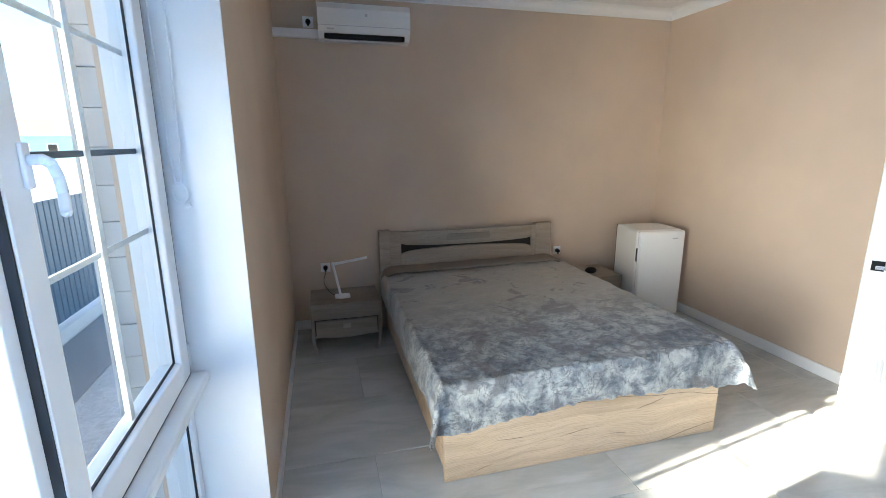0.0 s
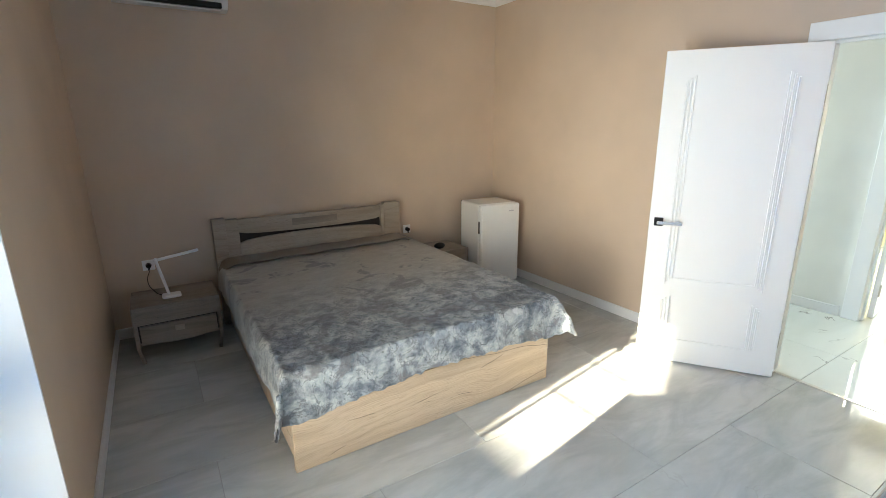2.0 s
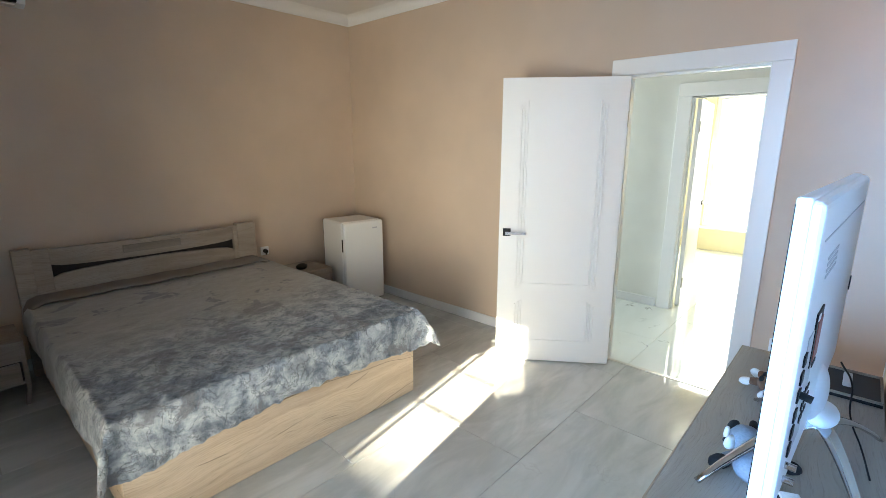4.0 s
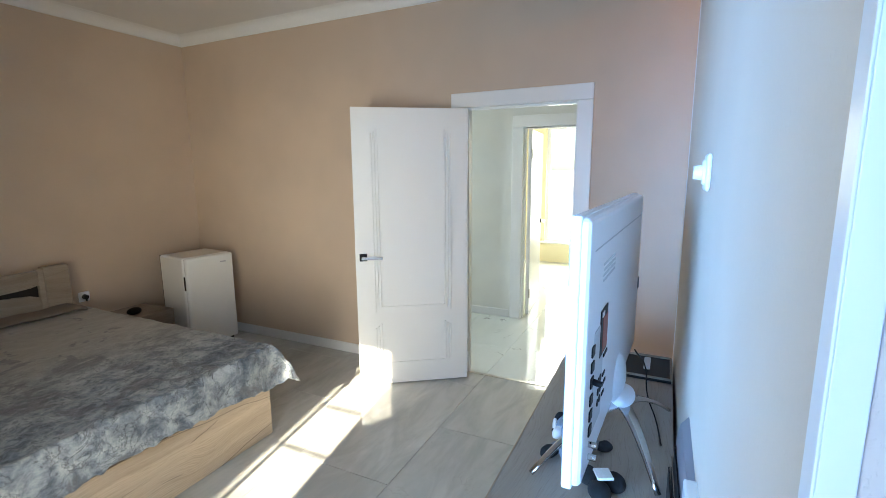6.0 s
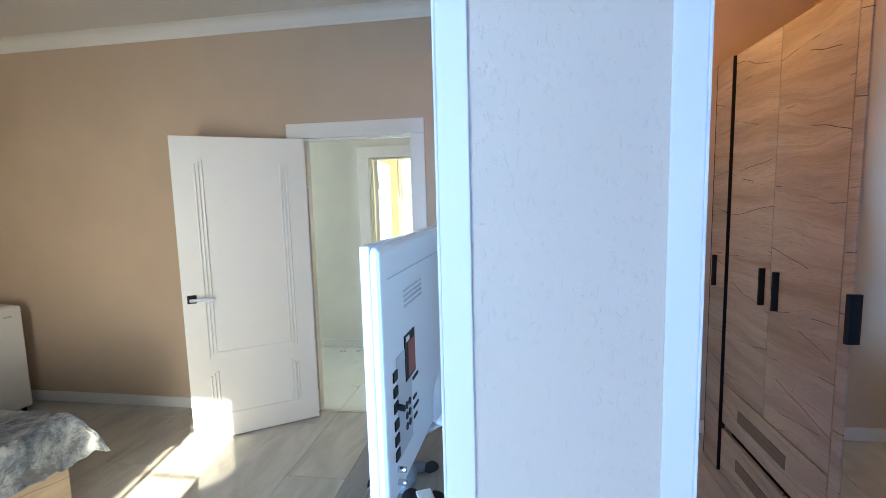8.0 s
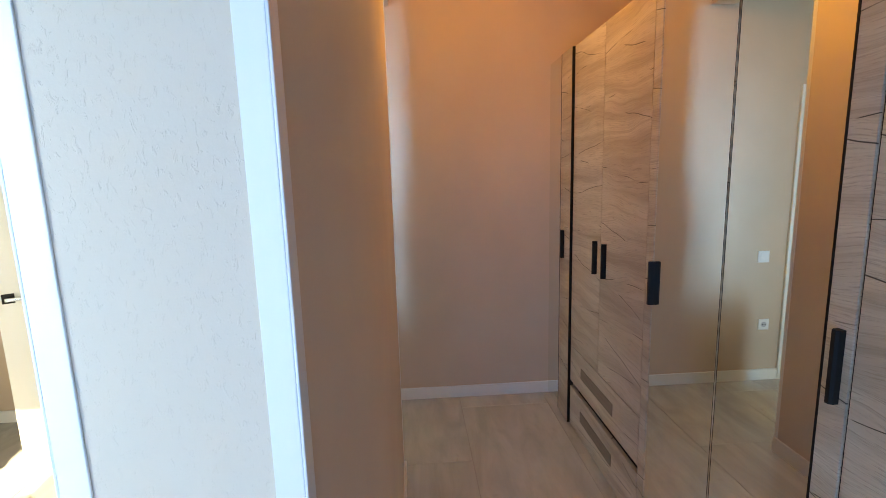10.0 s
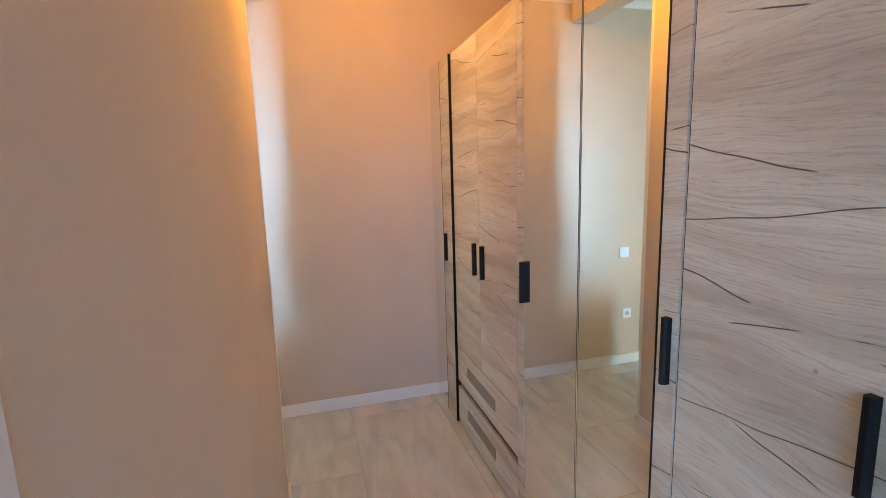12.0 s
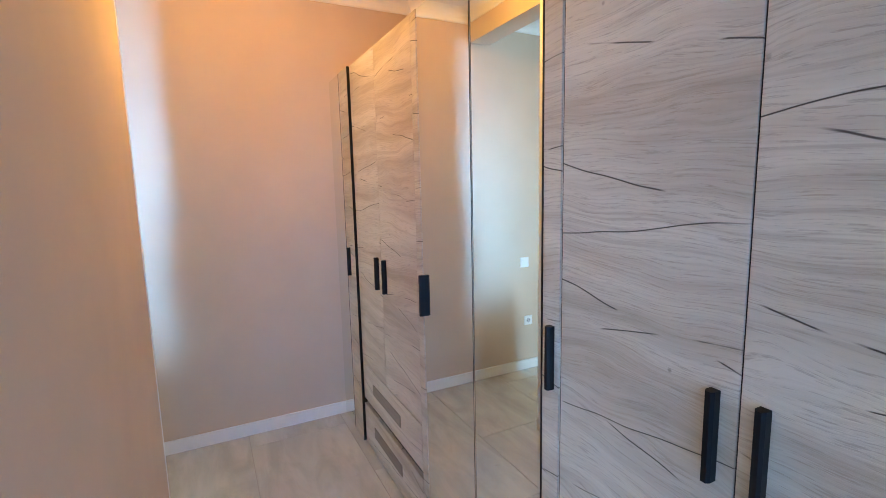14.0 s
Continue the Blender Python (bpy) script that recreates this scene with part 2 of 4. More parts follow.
def velvet():
    m = mat("grey crushed velvet", (0.30, 0.30, 0.31), 0.55)
    t = Tree(m)
    v = t.coords()
    big = t.noise(v, 3.0, 4, 0.6, 0.8)
    swirl = t.noise(v, 10.0, 8, 0.70, 0.3)
    vein = t.math("ABSOLUTE", t.math("SUBTRACT", t.noise(v, 9.0, 5, 0.65, 0.7), 0.5))
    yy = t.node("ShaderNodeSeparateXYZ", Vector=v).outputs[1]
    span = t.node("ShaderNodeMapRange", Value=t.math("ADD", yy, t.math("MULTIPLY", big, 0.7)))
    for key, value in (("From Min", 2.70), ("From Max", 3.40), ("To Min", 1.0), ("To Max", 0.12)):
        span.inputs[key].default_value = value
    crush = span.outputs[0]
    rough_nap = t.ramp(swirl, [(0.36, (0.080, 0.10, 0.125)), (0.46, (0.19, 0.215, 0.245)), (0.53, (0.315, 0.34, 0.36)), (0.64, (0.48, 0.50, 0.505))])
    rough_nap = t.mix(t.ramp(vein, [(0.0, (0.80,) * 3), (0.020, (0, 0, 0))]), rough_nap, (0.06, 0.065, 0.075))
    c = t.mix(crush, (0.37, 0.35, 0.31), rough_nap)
    patch = t.ramp(t.noise(v, 4.6, 4, 0.62, 0.7), [(0.58, (0, 0, 0)), (0.63, (0.8,) * 3)])
    c = t.mix(patch, c, (0.15, 0.15, 0.16))
    t.colour(c)
    t.b.inputs["Sheen Weight"].default_value = 0.25
    t.b.inputs["Sheen Roughness"].default_value = 0.4
    t.bump(t.math("MULTIPLY", t.math("ADD", swirl, t.math("MULTIPLY", t.noise(v, 24, 4, 0.6, 0.5), 0.4)), crush), 0.8, 0.016)
    return m


M_VELVET = velvet()
M_BACKING = paint("grey-brown blanket backing", (0.20, 0.17, 0.145), 0.8, 0.2)


def grains(name, a, b, scale, rough=0.9, relief=0.8):
    m = mat(name, a, rough)
    t = Tree(m)
    v = t.coords()
    n = t.node("ShaderNodeTexVoronoi", Vector=v, Scale=scale)
    t.colour(t.mix(t.noise(v, 0.8, 3), t.ramp(t.noise(v, scale * 0.7, 4), [(0.35, a), (0.65, b)]), b))
    t.bump(n.outputs[0], relief, 0.01)
    return m


M_SIDING = paint("white facade cladding", (0.62, 0.62, 0.62), 0.6, 0.2)
M_GRAVEL = grains("pale gravel", (0.30, 0.29, 0.27), (0.55, 0.54, 0.52), 30)
M_PATH = grains("grey concrete path", (0.20, 0.20, 0.20), (0.28, 0.28, 0.28), 60, relief=0.2)
M_FENCE = paint("grey-blue fence steel", (0.09, 0.14, 0.20), 0.4)
M_PIPE = paint("brown downpipe", (0.15, 0.125, 0.105), 0.4)
M_FAR = paint("turquoise far house wall", (0.35, 0.60, 0.60), 0.7)
M_ROOF = paint("brown roof sheet", (0.25, 0.16, 0.12), 0.6)
M_TOYBROWN = grains("brown plush", (0.10, 0.05, 0.03), (0.18, 0.09, 0.05), 220, relief=0.12)
M_TOYGREY = grains("grey plush", (0.17, 0.20, 0.24), (0.25, 0.28, 0.33), 220, relief=0.12)
M_TOYWHITE = grains("white plush", (0.70, 0.69, 0.66), (0.80, 0.79, 0.77), 220, relief=0.12)
M_TOYBLACK = grains("black plush", (0.005, 0.005, 0.006), (0.010, 0.010, 0.012), 220, relief=0.12)


# ---- mesh helpers ----
def box(bm, x0, x1, y0, y1, z0, z1, bevel=0.0, seg=2):
    got = bmesh.ops.create_cube(bm, size=1.0)
    bmesh.ops.scale(bm, vec=(x1 - x0, y1 - y0, z1 - z0), verts=got["verts"])
    bmesh.ops.translate(bm, vec=((x0 + x1) / 2, (y0 + y1) / 2, (z0 + z1) / 2), verts=got["verts"])
    if bevel:
        edges = list({e for v in got["verts"] for e in v.link_edges})
        bmesh.ops.bevel(bm, geom=edges, offset=bevel, segments=seg, affect="EDGES", profile=0.5)
    return bm


def rod(bm, a, b, r, r2=None, seg=14):
    a, b = Vector(a), Vector(b)
    d = b - a
    m = Matrix.Translation((a + b) / 2) @ d.to_track_quat("Z", "Y").to_matrix().to_4x4()
    bmesh.ops.create_cone(bm, cap_ends=True, segments=seg, radius1=r, radius2=r if r2 is None else r2, depth=d.length, matrix=m)
    return bm


def ball(bm, c, r, scale=(1, 1, 1), seg=14):
    m = Matrix.Translation(c) @ Matrix.Diagonal((*scale, 1))
    bmesh.ops.create_uvsphere(bm, u_segments=seg, v_segments=max(6, seg // 2 + 2), radius=r, matrix=m)
    return bm


def prism(bm, outline, x0, x1, axis="x"):
    """Extrudes a 2D outline along an axis."""
    def at(p, k):
        return {"x": (k, p[0], p[1]), "y": (p[0], k, p[1]), "z": (p[0], p[1], k)}[axis]
    lo = [bm.verts.new(at(p, x0)) for p in outline]
    hi = [bm.verts.new(at(p, x1)) for p in outline]
    n = len(outline)
    bm.faces.new(lo)
    bm.faces.new(hi[::-1])
    for k in range(n):
        bm.faces.new((lo[k], hi[k], hi[(k + 1) % n], lo[(k + 1) % n]))
    bmesh.ops.recalc_face_normals(bm, faces=bm.faces[:])
    return bm


def finish(name, bm, material, smooth=False):
    me = bpy.data.meshes.new(name)
    bmesh.ops.recalc_face_normals(bm, faces=bm.faces[:])
    bm.to_mesh(me)
    bm.free()
    me.materials.append(material)
    if smooth:
        for p in me.polygons:
            p.use_smooth = True
    return new(name, me)


def part(name, bm, material, parent, label="", smooth=False):
    ob = finish(name, bm, material, smooth)
    ob.parent = parent
    if label:
        tagged(ob, label)
    return ob


def thing(name, m, label, category, group=""):
    ob = new(name)
    ob.empty_display_size = 0.1
    ob.matrix_world = m
    return tagged(ob, label, category, group)


def structure(name, bm, material, label, category):
    return tagged(finish(name, bm, material), label, category, kind="structure")


def B(*a, **k):
    return box(bmesh.new(), *a, **k)


def many(*boxes, bevel=0.0):
    bm = bmesh.new()
    for b in boxes:
        box(bm, *b, bevel=bevel)
    return bm


# ---- the plan ----
XW, XE, YS, YN, ZC = -0.42, 3.22, -2.0, 4.15, 2.84
XO = -0.80          # outer face of the window wall
WIN1 = (0.30, 1.82)    # the seen window, y
WIN2 = (-1.20, 0.10)    # its neighbour behind the walker
WTOP = 2.25
DOOR = (0.42, 1.204)   # clear opening of the bedroom door
DTOP = 2.016
HX = 4.75           # far wall of the hall
DOOR2 = (0.40, 1.208)
R2 = 8.0            # window wall of the far room

structure("floor", B(XW - 0.02, XE + 0.06, YS - 0.02, YN + 0.02, -0.20, -0.004), M_GROUT, "grey grout bed under marble floor tiles", "floor")
structure("ceiling", B(XW - 0.3, XE + 0.1, YS - 0.1, YN + 0.1, ZC, ZC + 0.15), M_CEIL, "plain white satin stretch ceiling", "ceiling")
structure("wall_north", B(XO, XE + 0.12, YN, YN + 0.2, -0.2, ZC), M_WALL, "wall with beige textured wallpaper behind the bed", "wall")
structure("wall_south", B(XO, XE + 0.12, YS - 0.2, YS, -0.2, ZC), M_WALL, "wall with beige wallpaper behind the wardrobe", "wall")
structure("wall_west", many((XO, XW, YS, WIN2[0], -0.2, ZC), (XO, XW, WIN2[1], WIN1[0], -0.2, ZC), (XO, XW, WIN1[1], YN, -0.2, ZC),
                            (XO, XW, WIN2[0], WIN2[1], WTOP, ZC), (XO, XW, WIN1[0], WIN1[1], WTOP, ZC),
                            (XO, XW, WIN2[0], WIN2[1], -0.2, 0.03), (XO, XW, WIN1[0], WIN1[1], -0.2, 0.03)),
          M_WALL, "beige papered window wall with deep openings", "wall")
structure("wall_east", many((XE, XE + 0.12, YS, DOOR[0] - 0.02, -0.2, ZC), (XE, XE + 0.12, DOOR[1] + 0.02, YN, -0.2, ZC),
                            (XE, XE + 0.12, DOOR[0] - 0.02, DOOR[1] + 0.02, DTOP + 0.02, ZC)),
          M_WALL, "beige papered wall with the bedroom doorway", "wall")

# white lining of the deep window openings
for lo, hi in (WIN1, WIN2):
    for b in ((XO + 0.02, XW + 0.003, hi - 0.012, hi + 0.001, 0.03, WTOP), (XO + 0.02, XW + 0.003, lo - 0.001, lo + 0.012, 0.03, WTOP),
              (XO + 0.02, XW + 0.003, lo + 0.012, hi - 0.012, WTOP - 0.012, WTOP + 0.001)):
        structure("reveal", B(*b), M_REVEAL, "smooth white plastered window reveal", "window reveal")

# partition between the bedroom and the closet, a little askew
PA = pose(0.392, -0.232, 0, 0, 0, 0.6)
PL, PT = 1.975, 0.160
pw = structure("wall_partition", B(0, PL, -PT, 0, -0.1, ZC), M_PART, "free-standing partition with rough beige wallpaper", "wall")
pw.matrix_world = PA
hd = structure("wall_header", B(PL, PL + 0.825, -PT, 0, 2.62, ZC), M_PART, "papered header over the closet passage", "wall")
hd.matrix_world = PA
for x0, ys in ((0, 0), (0, -PT), (PL, 0), (PL, -PT)):
    sx, sy = (1 if x0 == 0 else -1), (1 if ys == 0 else -1)
    bm = bmesh.new()
    w, th = 0.020, 0.0022
    xa, xb = sorted((x0 - sx * th, x0 + sx * w))
    ya, yb = sorted((ys, ys + sy * th))
    box(bm, xa, xb, ya, yb, 0.075, ZC - 0.09, bevel=0.0008)
    xa, xb = sorted((x0 - sx * th, x0))
    ya, yb = sorted((ys - sy * w, ys))
    box(bm, xa, xb, ya, yb, 0.075, ZC - 0.09, bevel=0.0008)
    o = structure("trim", bm, M_PVC, "white plastic corner trim strip on the partition", "corner trim")
    o.matrix_world = PA

# skirting boards
def skirting(x0, x1, y0, y1, m=None, z=0.085):
    bm = bmesh.new()
    box(bm, x0, x1, y0, y1, 0, z, bevel=0.004)
    o = structure("baseboard", bm, M_BASE, "low white skirting board", "baseboard")
    if m is not None:
        o.matrix_world = m
    return o


skirting(XE - 0.014, XE, DOOR[1] + 0.11, YN)
skirting(XE - 0.014, XE, YS, DOOR[0] - 0.095)
skirting(XW, XE - 0.014, YN - 0.014, YN)
skirting(XW, XW + 0.014, WIN1[1], YN - 0.014)
skirting(XW, XW + 0.014, WIN2[1], WIN1[0])
skirting(0, PL, 0, 0.014, PA)
skirting(0, PL, -PT - 0.014, -PT, PA)
skirting(-0.012, 0.0, -PT, 0, PA)
skirting(PL, PL + 0.012, -PT, 0, PA)


# cornice: a shallow cove
def cornice(a, b, nx, ny):
    """Along a to b, the normal pointing into the room."""
    a, b, n = Vector((*a, 0)), Vector((*b, 0)), Vector((nx, ny, 0))
    d = 0.085
    prof = [(0, ZC), (0, ZC - d), (0.008, ZC - d)]
    for k in range(7):
        u = k / 6 * math.pi / 2
        prof.append((0.012 + (d - 0.02) * (1 - math.cos(u)), ZC - d + 0.008 + (d - 0.012) * math.sin(u)))
    prof.append((d, ZC))
    bm = bmesh.new()
    lo = [bm.verts.new(a + n * p + Vector((0, 0, z))) for p, z in prof]
    hi = [bm.verts.new(b + n * p + Vector((0, 0, z))) for p, z in prof]
    for k in range(len(prof)):
        q = (k + 1) % len(prof)
        bm.faces.new((lo[k], hi[k], hi[q], lo[q]))
    bm.faces.new(lo)
    bm.faces.new(hi[::-1])
    return structure("trim", bm, M_CORNICE, "white coved ceiling cornice", "cornice")


cornice((XW, YN), (XE, YN), 0, -1)
cornice((XE, YS), (XE, YN), -1, 0)
cornice((XW, YS), (XW, YN), 1, 0)
cornice((XW, YS), (XE, YS), 0, 1)
for y, sy in ((0.0, 1), (-PT, -1)):
    a, b = PA @ Vector((0, y, 0)), PA @ Vector((PL + 0.795, y, 0))
    n = PA.to_3x3() @ Vector((0, sy, 0))
    cornice(a[:2], b[:2], n.x, n.y)

# ---- hall and the far room ----
structure("floor_hall", B(XE + 0.06, R2 + 0.2, -1.6, 3.4, -0.20, -0.004), M_GROUT, "grey grout bed under white hall tiles", "floor")
structure("ceiling_hall", B(XE + 0.12, R2 + 0.2, -1.6, 3.4, 2.75, 2.9), M_CEIL, "plain white ceiling of the hall", "ceiling")
structure("wall_hall_east", many((HX, HX + 0.12, -1.6, DOOR2[0] - 0.02, 0, 2.75), (HX, HX + 0.12, DOOR2[1] + 0.02, 3.4, 0, 2.75), (HX, HX + 0.12, DOOR2[0] - 0.02, DOOR2[1] + 0.02, 2.0, 2.75)),
          M_HALL, "pale papered hall wall with a doorway", "wall")
# the opening is left for the added, unseen window
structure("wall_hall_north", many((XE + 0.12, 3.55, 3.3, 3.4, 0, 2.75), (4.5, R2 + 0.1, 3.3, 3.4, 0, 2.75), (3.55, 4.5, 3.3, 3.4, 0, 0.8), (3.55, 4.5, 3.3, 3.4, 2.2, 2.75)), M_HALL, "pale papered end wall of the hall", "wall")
structure("wall_hall_south", B(XE + 0.12, R2 + 0.1, -1.7, -1.6, 0, 2.75), M_HALL, "pale papered end wall of the hall", "wall")
structure("wall_far_room", many((R2, R2 + 0.15, -1.6, 0.35, 0, 2.75), (R2, R2 + 0.15, 1.74, 3.4, 0, 2.75), (R2, R2 + 0.15, 0.35, 1.74, 0, 0.36), (R2, R2 + 0.15, 0.35, 1.74, 2.3, 2.75)),
          M_YELLOW, "sunny cream yellow wall around a window", "wall")
structure("wall_far_room_north", B(HX + 0.12, R2, 2.55, 2.65, 0, 2.75), M_YELLOW, "cream yellow side wall of the far room", "wall")
skirting(HX - 0.014, HX, DOOR2[1] + 0.13, 3.3)
skirting(HX - 0.014, HX, -1.6, DOOR2[0] - 0.13)


def casing(name, x, sx, lo, hi, top, w, label):
    """Flat architraves with a rebate on the face at x."""
    t = thing(name, pose(x, 0, 0), label, "door casing")
    tagged(t, kind="structure")
    a, b = (-0.018, 0.0) if sx < 0 else (0.0, 0.018)
    part("side_trim", B(a, b, hi, hi + w, 0, top, bevel=0.004), M_WHITE, t)
    part("side_trim", B(a, b, lo - w, lo, 0, top, bevel=0.004), M_WHITE, t)
    part("top_trim", B(a - 0.002 * (sx < 0), b + 0.002 * (sx > 0), lo - w, hi + w, top, top + w, bevel=0.004), M_WHITE, t)
    return t


casing("door_frame_1", XE, -1, DOOR[0], DOOR[1], DTOP, 0.10, "white lacquered architrave round the bedroom doorway")
casing("door_frame_2", XE + 0.12, 1, DOOR[0], DOOR[1], DTOP, 0.10, "white lacquered architrave on the hall side")
casing("door_frame_3", HX, -1, DOOR2[0], DOOR2[1], 2.0, 0.115, "white architrave round the far room's doorway")
casing("door_frame_4", HX + 0.12, 1, DOOR2[0], DOOR2[1], 2.0, 0.115, "white architrave inside the far room")
for x, (lo, hi), top in ((XE, DOOR, DTOP), (HX, DOOR2, 2.0)):
    structure("door_jamb", many((x, x + 0.12, hi, hi + 0.02, 0, top), (x, x + 0.12, lo - 0.02, lo, 0, top), (x, x + 0.12, lo - 0.02, hi + 0.02, top, top + 0.02),
                                (x + 0.045, x + 0.07, hi - 0.014, hi, 0, top - 0.014), (x + 0.045, x + 0.07, lo, lo + 0.014, 0, top - 0.014), (x + 0.045, x + 0.07, lo, hi, top - 0.014, top)),
              M_WHITE, "white lacquered door jamb with a stop bead", "door jamb")
structure("threshold", B(XE + 0.045, XE + 0.075, DOOR[0], DOOR[1], -0.003, 0.004, bevel=0.0015), M_SATIN, "thin metal floor strip in the doorway", "threshold")


def door_leaf(name, m, w, h, label, fluted=True):
    """Hinge at the origin, the leaf along +x, its room face at -y."""
    t = thing(name, m, label, "door")
    th = 0.040
    part("leaf", B(0, w, -th / 2, th / 2, 0.008, h, bevel=0.003), M_WHITE, t)
    if fluted:
        for s in (-1, 1):
            y = s * th / 2
            def strip(x0, x1, z0, z1, d=0.009):
                part("moulding", B(x0, x1, min(y, y + s * d), max(y, y + s * d), z0, z1, bevel=0.002), M_WHITE, t)
            # reeded strips at the panel's sides and thin frames under them
            for z0, z1 in ((0.60, 1.86), (0.17, 0.475)):
                for xs, turn in ((0.15, 1), (w - 0.15, -1)):
                    for k in range(3):
                        off = (k - 1) * 0.021 * turn
                        strip(xs + off - 0.005, xs + off + 0.005, z0 + 0.02 * (k - 2) * (z1 > 1), z1 - 0.015 * (2 - k), 0.011)
                strip(0.17, w - 0.17, z0 - 0.004, z0 + 0.004, 0.006)
    hx = w - 0.055
    for s in (-1, 1):
        y = s * th / 2
        plate = part("handle", B(hx - 0.027, hx + 0.027, min(y, y + s * 0.009), max(y, y + s * 0.009), 0.945, 0.999, bevel=0.002), M_BLACK, t, "black square rose with a chrome lever")
        lever = bmesh.new()
        rod(lever, (hx, y, 0.972), (hx, y + s * 0.05, 0.972), 0.010)
        box(lever, hx - 0.135, hx + 0.012, min(y + s * 0.04, y + s * 0.056), max(y + s * 0.04, y + s * 0.056), 0.962, 0.982, bevel=0.003)
        part("lever", lever, M_LEVER, plate)
    for z in (0.25, 1.74):
        part("hinge", rod(bmesh.new(), (-0.008, -th / 2 - 0.004, z - 0.05), (-0.008, -th / 2 - 0.004, z + 0.05), 0.008), M_SATIN, t)
    part("latch_plate", B(w - 0.001, w + 0.0015, -0.011, 0.011, 0.86, 1.06), M_SATIN, t)
    return t


# bedroom door, swung well back towards the wall
ang = math.degrees(math.atan2(1.838 - 1.172, 2.717 - 3.182))
door_leaf("door_1", pose(3.184, 1.170, 0, 0, 0, ang), 0.812, 2.005, "open white panel door with reeded strips and a dark handle")
door_leaf("door_2", pose(HX + 0.145, DOOR2[1] - 0.03, 0, 0, 0, 6), 0.79, 1.99, "open white door of the far sunny room", fluted=False)
tagged(bpy.data.objects["door_1"], kind="structure")
tagged(bpy.data.objects["door_2"], kind="structure")


# ---- windows ----
def pane(parent, x, y0, y1, z0, z1):
    p = part("pane", B(x - 0.003, x + 0.003, y0, y1, z0, z1), M_GLASS, parent)
    p.visible_shadow = False
    return p


def frame_bars(x0, x1, y0, y1, z0, z1, w, bevel=0.004):
    return many((x0, x1, y0, y0 + w, z0, z1), (x0, x1, y1 - w, y1, z0, z1), (x0, x1, y0 + w, y1 - w, z0, z0 + w), (x0, x1, y0 + w, y1 - w, z1 - w, z1), bevel=bevel)


def window_unit(name, lo, hi, label):
    """Tall unit: fixed glass below, a rail with a small ledge, a casement with glazing bars above."""
    t = thing(name, pose(0, 0, 0), label, "window")
    tagged(t, kind="structure")
    xi = -0.655
    part("window_frame", frame_bars(xi - 0.075, xi, lo, hi, 0.03, WTOP - 0.012, 0.052), M_PVC, t)
    part("rail", B(xi - 0.075, xi, lo + 0.05, hi - 0.05, 0.745, 0.82, bevel=0.004), M_PVC, t)
    led = bmesh.new()
    box(led, xi, xi + 0.075, lo + 0.014, hi - 0.014, 0.775, 0.812, bevel=0.014, seg=4)
    box(led, xi, xi + 0.05, lo + 0.02, hi - 0.02, 0.75, 0.776, bevel=0.004)
    part("window_sill", led, M_PVC, t, "rounded white ledge on the middle rail")
    pane(t, xi - 0.035, lo + 0.05, hi - 0.05, 0.08, 0.75)
    part("seal", frame_bars(xi - 0.02, xi - 0.012, lo + 0.048, hi - 0.048, 0.078, 0.75, 0.008, 0), M_SEAL, t)
    # casement, next to the far jamb
    s0, s1 = (hi - 0.868, hi - 0.04)
    z0, z1 = 0.815, WTOP - 0.05
    sash = part("sash", frame_bars(xi - 0.055, xi + 0.018, s0, s1, z0, z1, 0.082, 0.006), M_PVC, t)
    g0, g1, k0, k1 = s0 + 0.082, s1 - 0.082, z0 + 0.082, z1 - 0.082
    part("seal", frame_bars(xi - 0.010, xi - 0.004, g0 - 0.002, g1 + 0.002, k0 - 0.002, k1 + 0.002, 0.007, 0), M_SEAL, sash)
    part("seal", frame_bars(xi - 0.004, xi + 0.016, s0 - 0.006, s1 + 0.006, z0 - 0.004, z1 + 0.004, 0.005, 0), M_SEAL, sash)
    pane(sash, xi - 0.02, g0, g1, k0, k1)
    for z in (1.362, 1.61, 1.892):
        # the middle bar's shaded side is painted dark, the others stay white
        part("glazing_bar", B(xi - 0.031, xi - 0.025, g0, g1, z - 0.008, z + 0.008, bevel=0.002), M_SHADED if z == 1.61 else M_PVC, sash)
    yc = (g0 + g1) / 2
    part("glazing_bar", B(xi - 0.034, xi - 0.020, yc - 0.013, yc + 0.013, k0, k1, bevel=0.002), M_PVC, sash)
    hy = s0 + 0.07
    h = part("handle", B(xi + 0.018, xi + 0.026, hy - 0.013, hy + 0.013, 1.555, 1.635, bevel=0.003), M_PVC, sash, "white curved window handle")
    grip = bmesh.new()
    pts = [(xi + 0.026, hy, 1.605), (xi + 0.046, hy + 0.002, 1.606), (xi + 0.056, hy + 0.008, 1.598), (xi + 0.060, hy + 0.014, 1.575), (xi + 0.061, hy + 0.018, 1.545), (xi + 0.060, hy + 0.019, 1.510)]
    for a, b in zip(pts, pts[1:]):
        rod(grip, a, b, 0.0095)
        ball(grip, b, 0.0097, seg=12)
    part("grip", grip, M_PVC, h, smooth=True)
    for z in (z0 + 0.07, z1 - 0.07):
        part("hinge", rod(bmesh.new(), (xi + 0.012, s1 + 0.010, z - 0.04), (xi + 0.012, s1 + 0.010, z + 0.04), 0.009), M_PVC, sash)
    # the remaining narrow fixed light
    if s0 - lo > 0.16:
        pane(t, xi - 0.035, lo + 0.05, s0 - 0.03, 0.82, WTOP - 0.06)
    part("mullion", B(xi - 0.075, xi, s0 - 0.045, s0 - 0.004, 0.82, WTOP - 0.06, bevel=0.004), M_PVC, t)
    return t


window_unit("window_1", *WIN1, "tall white plastic window with glazing bars, shut")
window_unit("window_2", *WIN2, "tall white plastic window with glazing bars, shut")

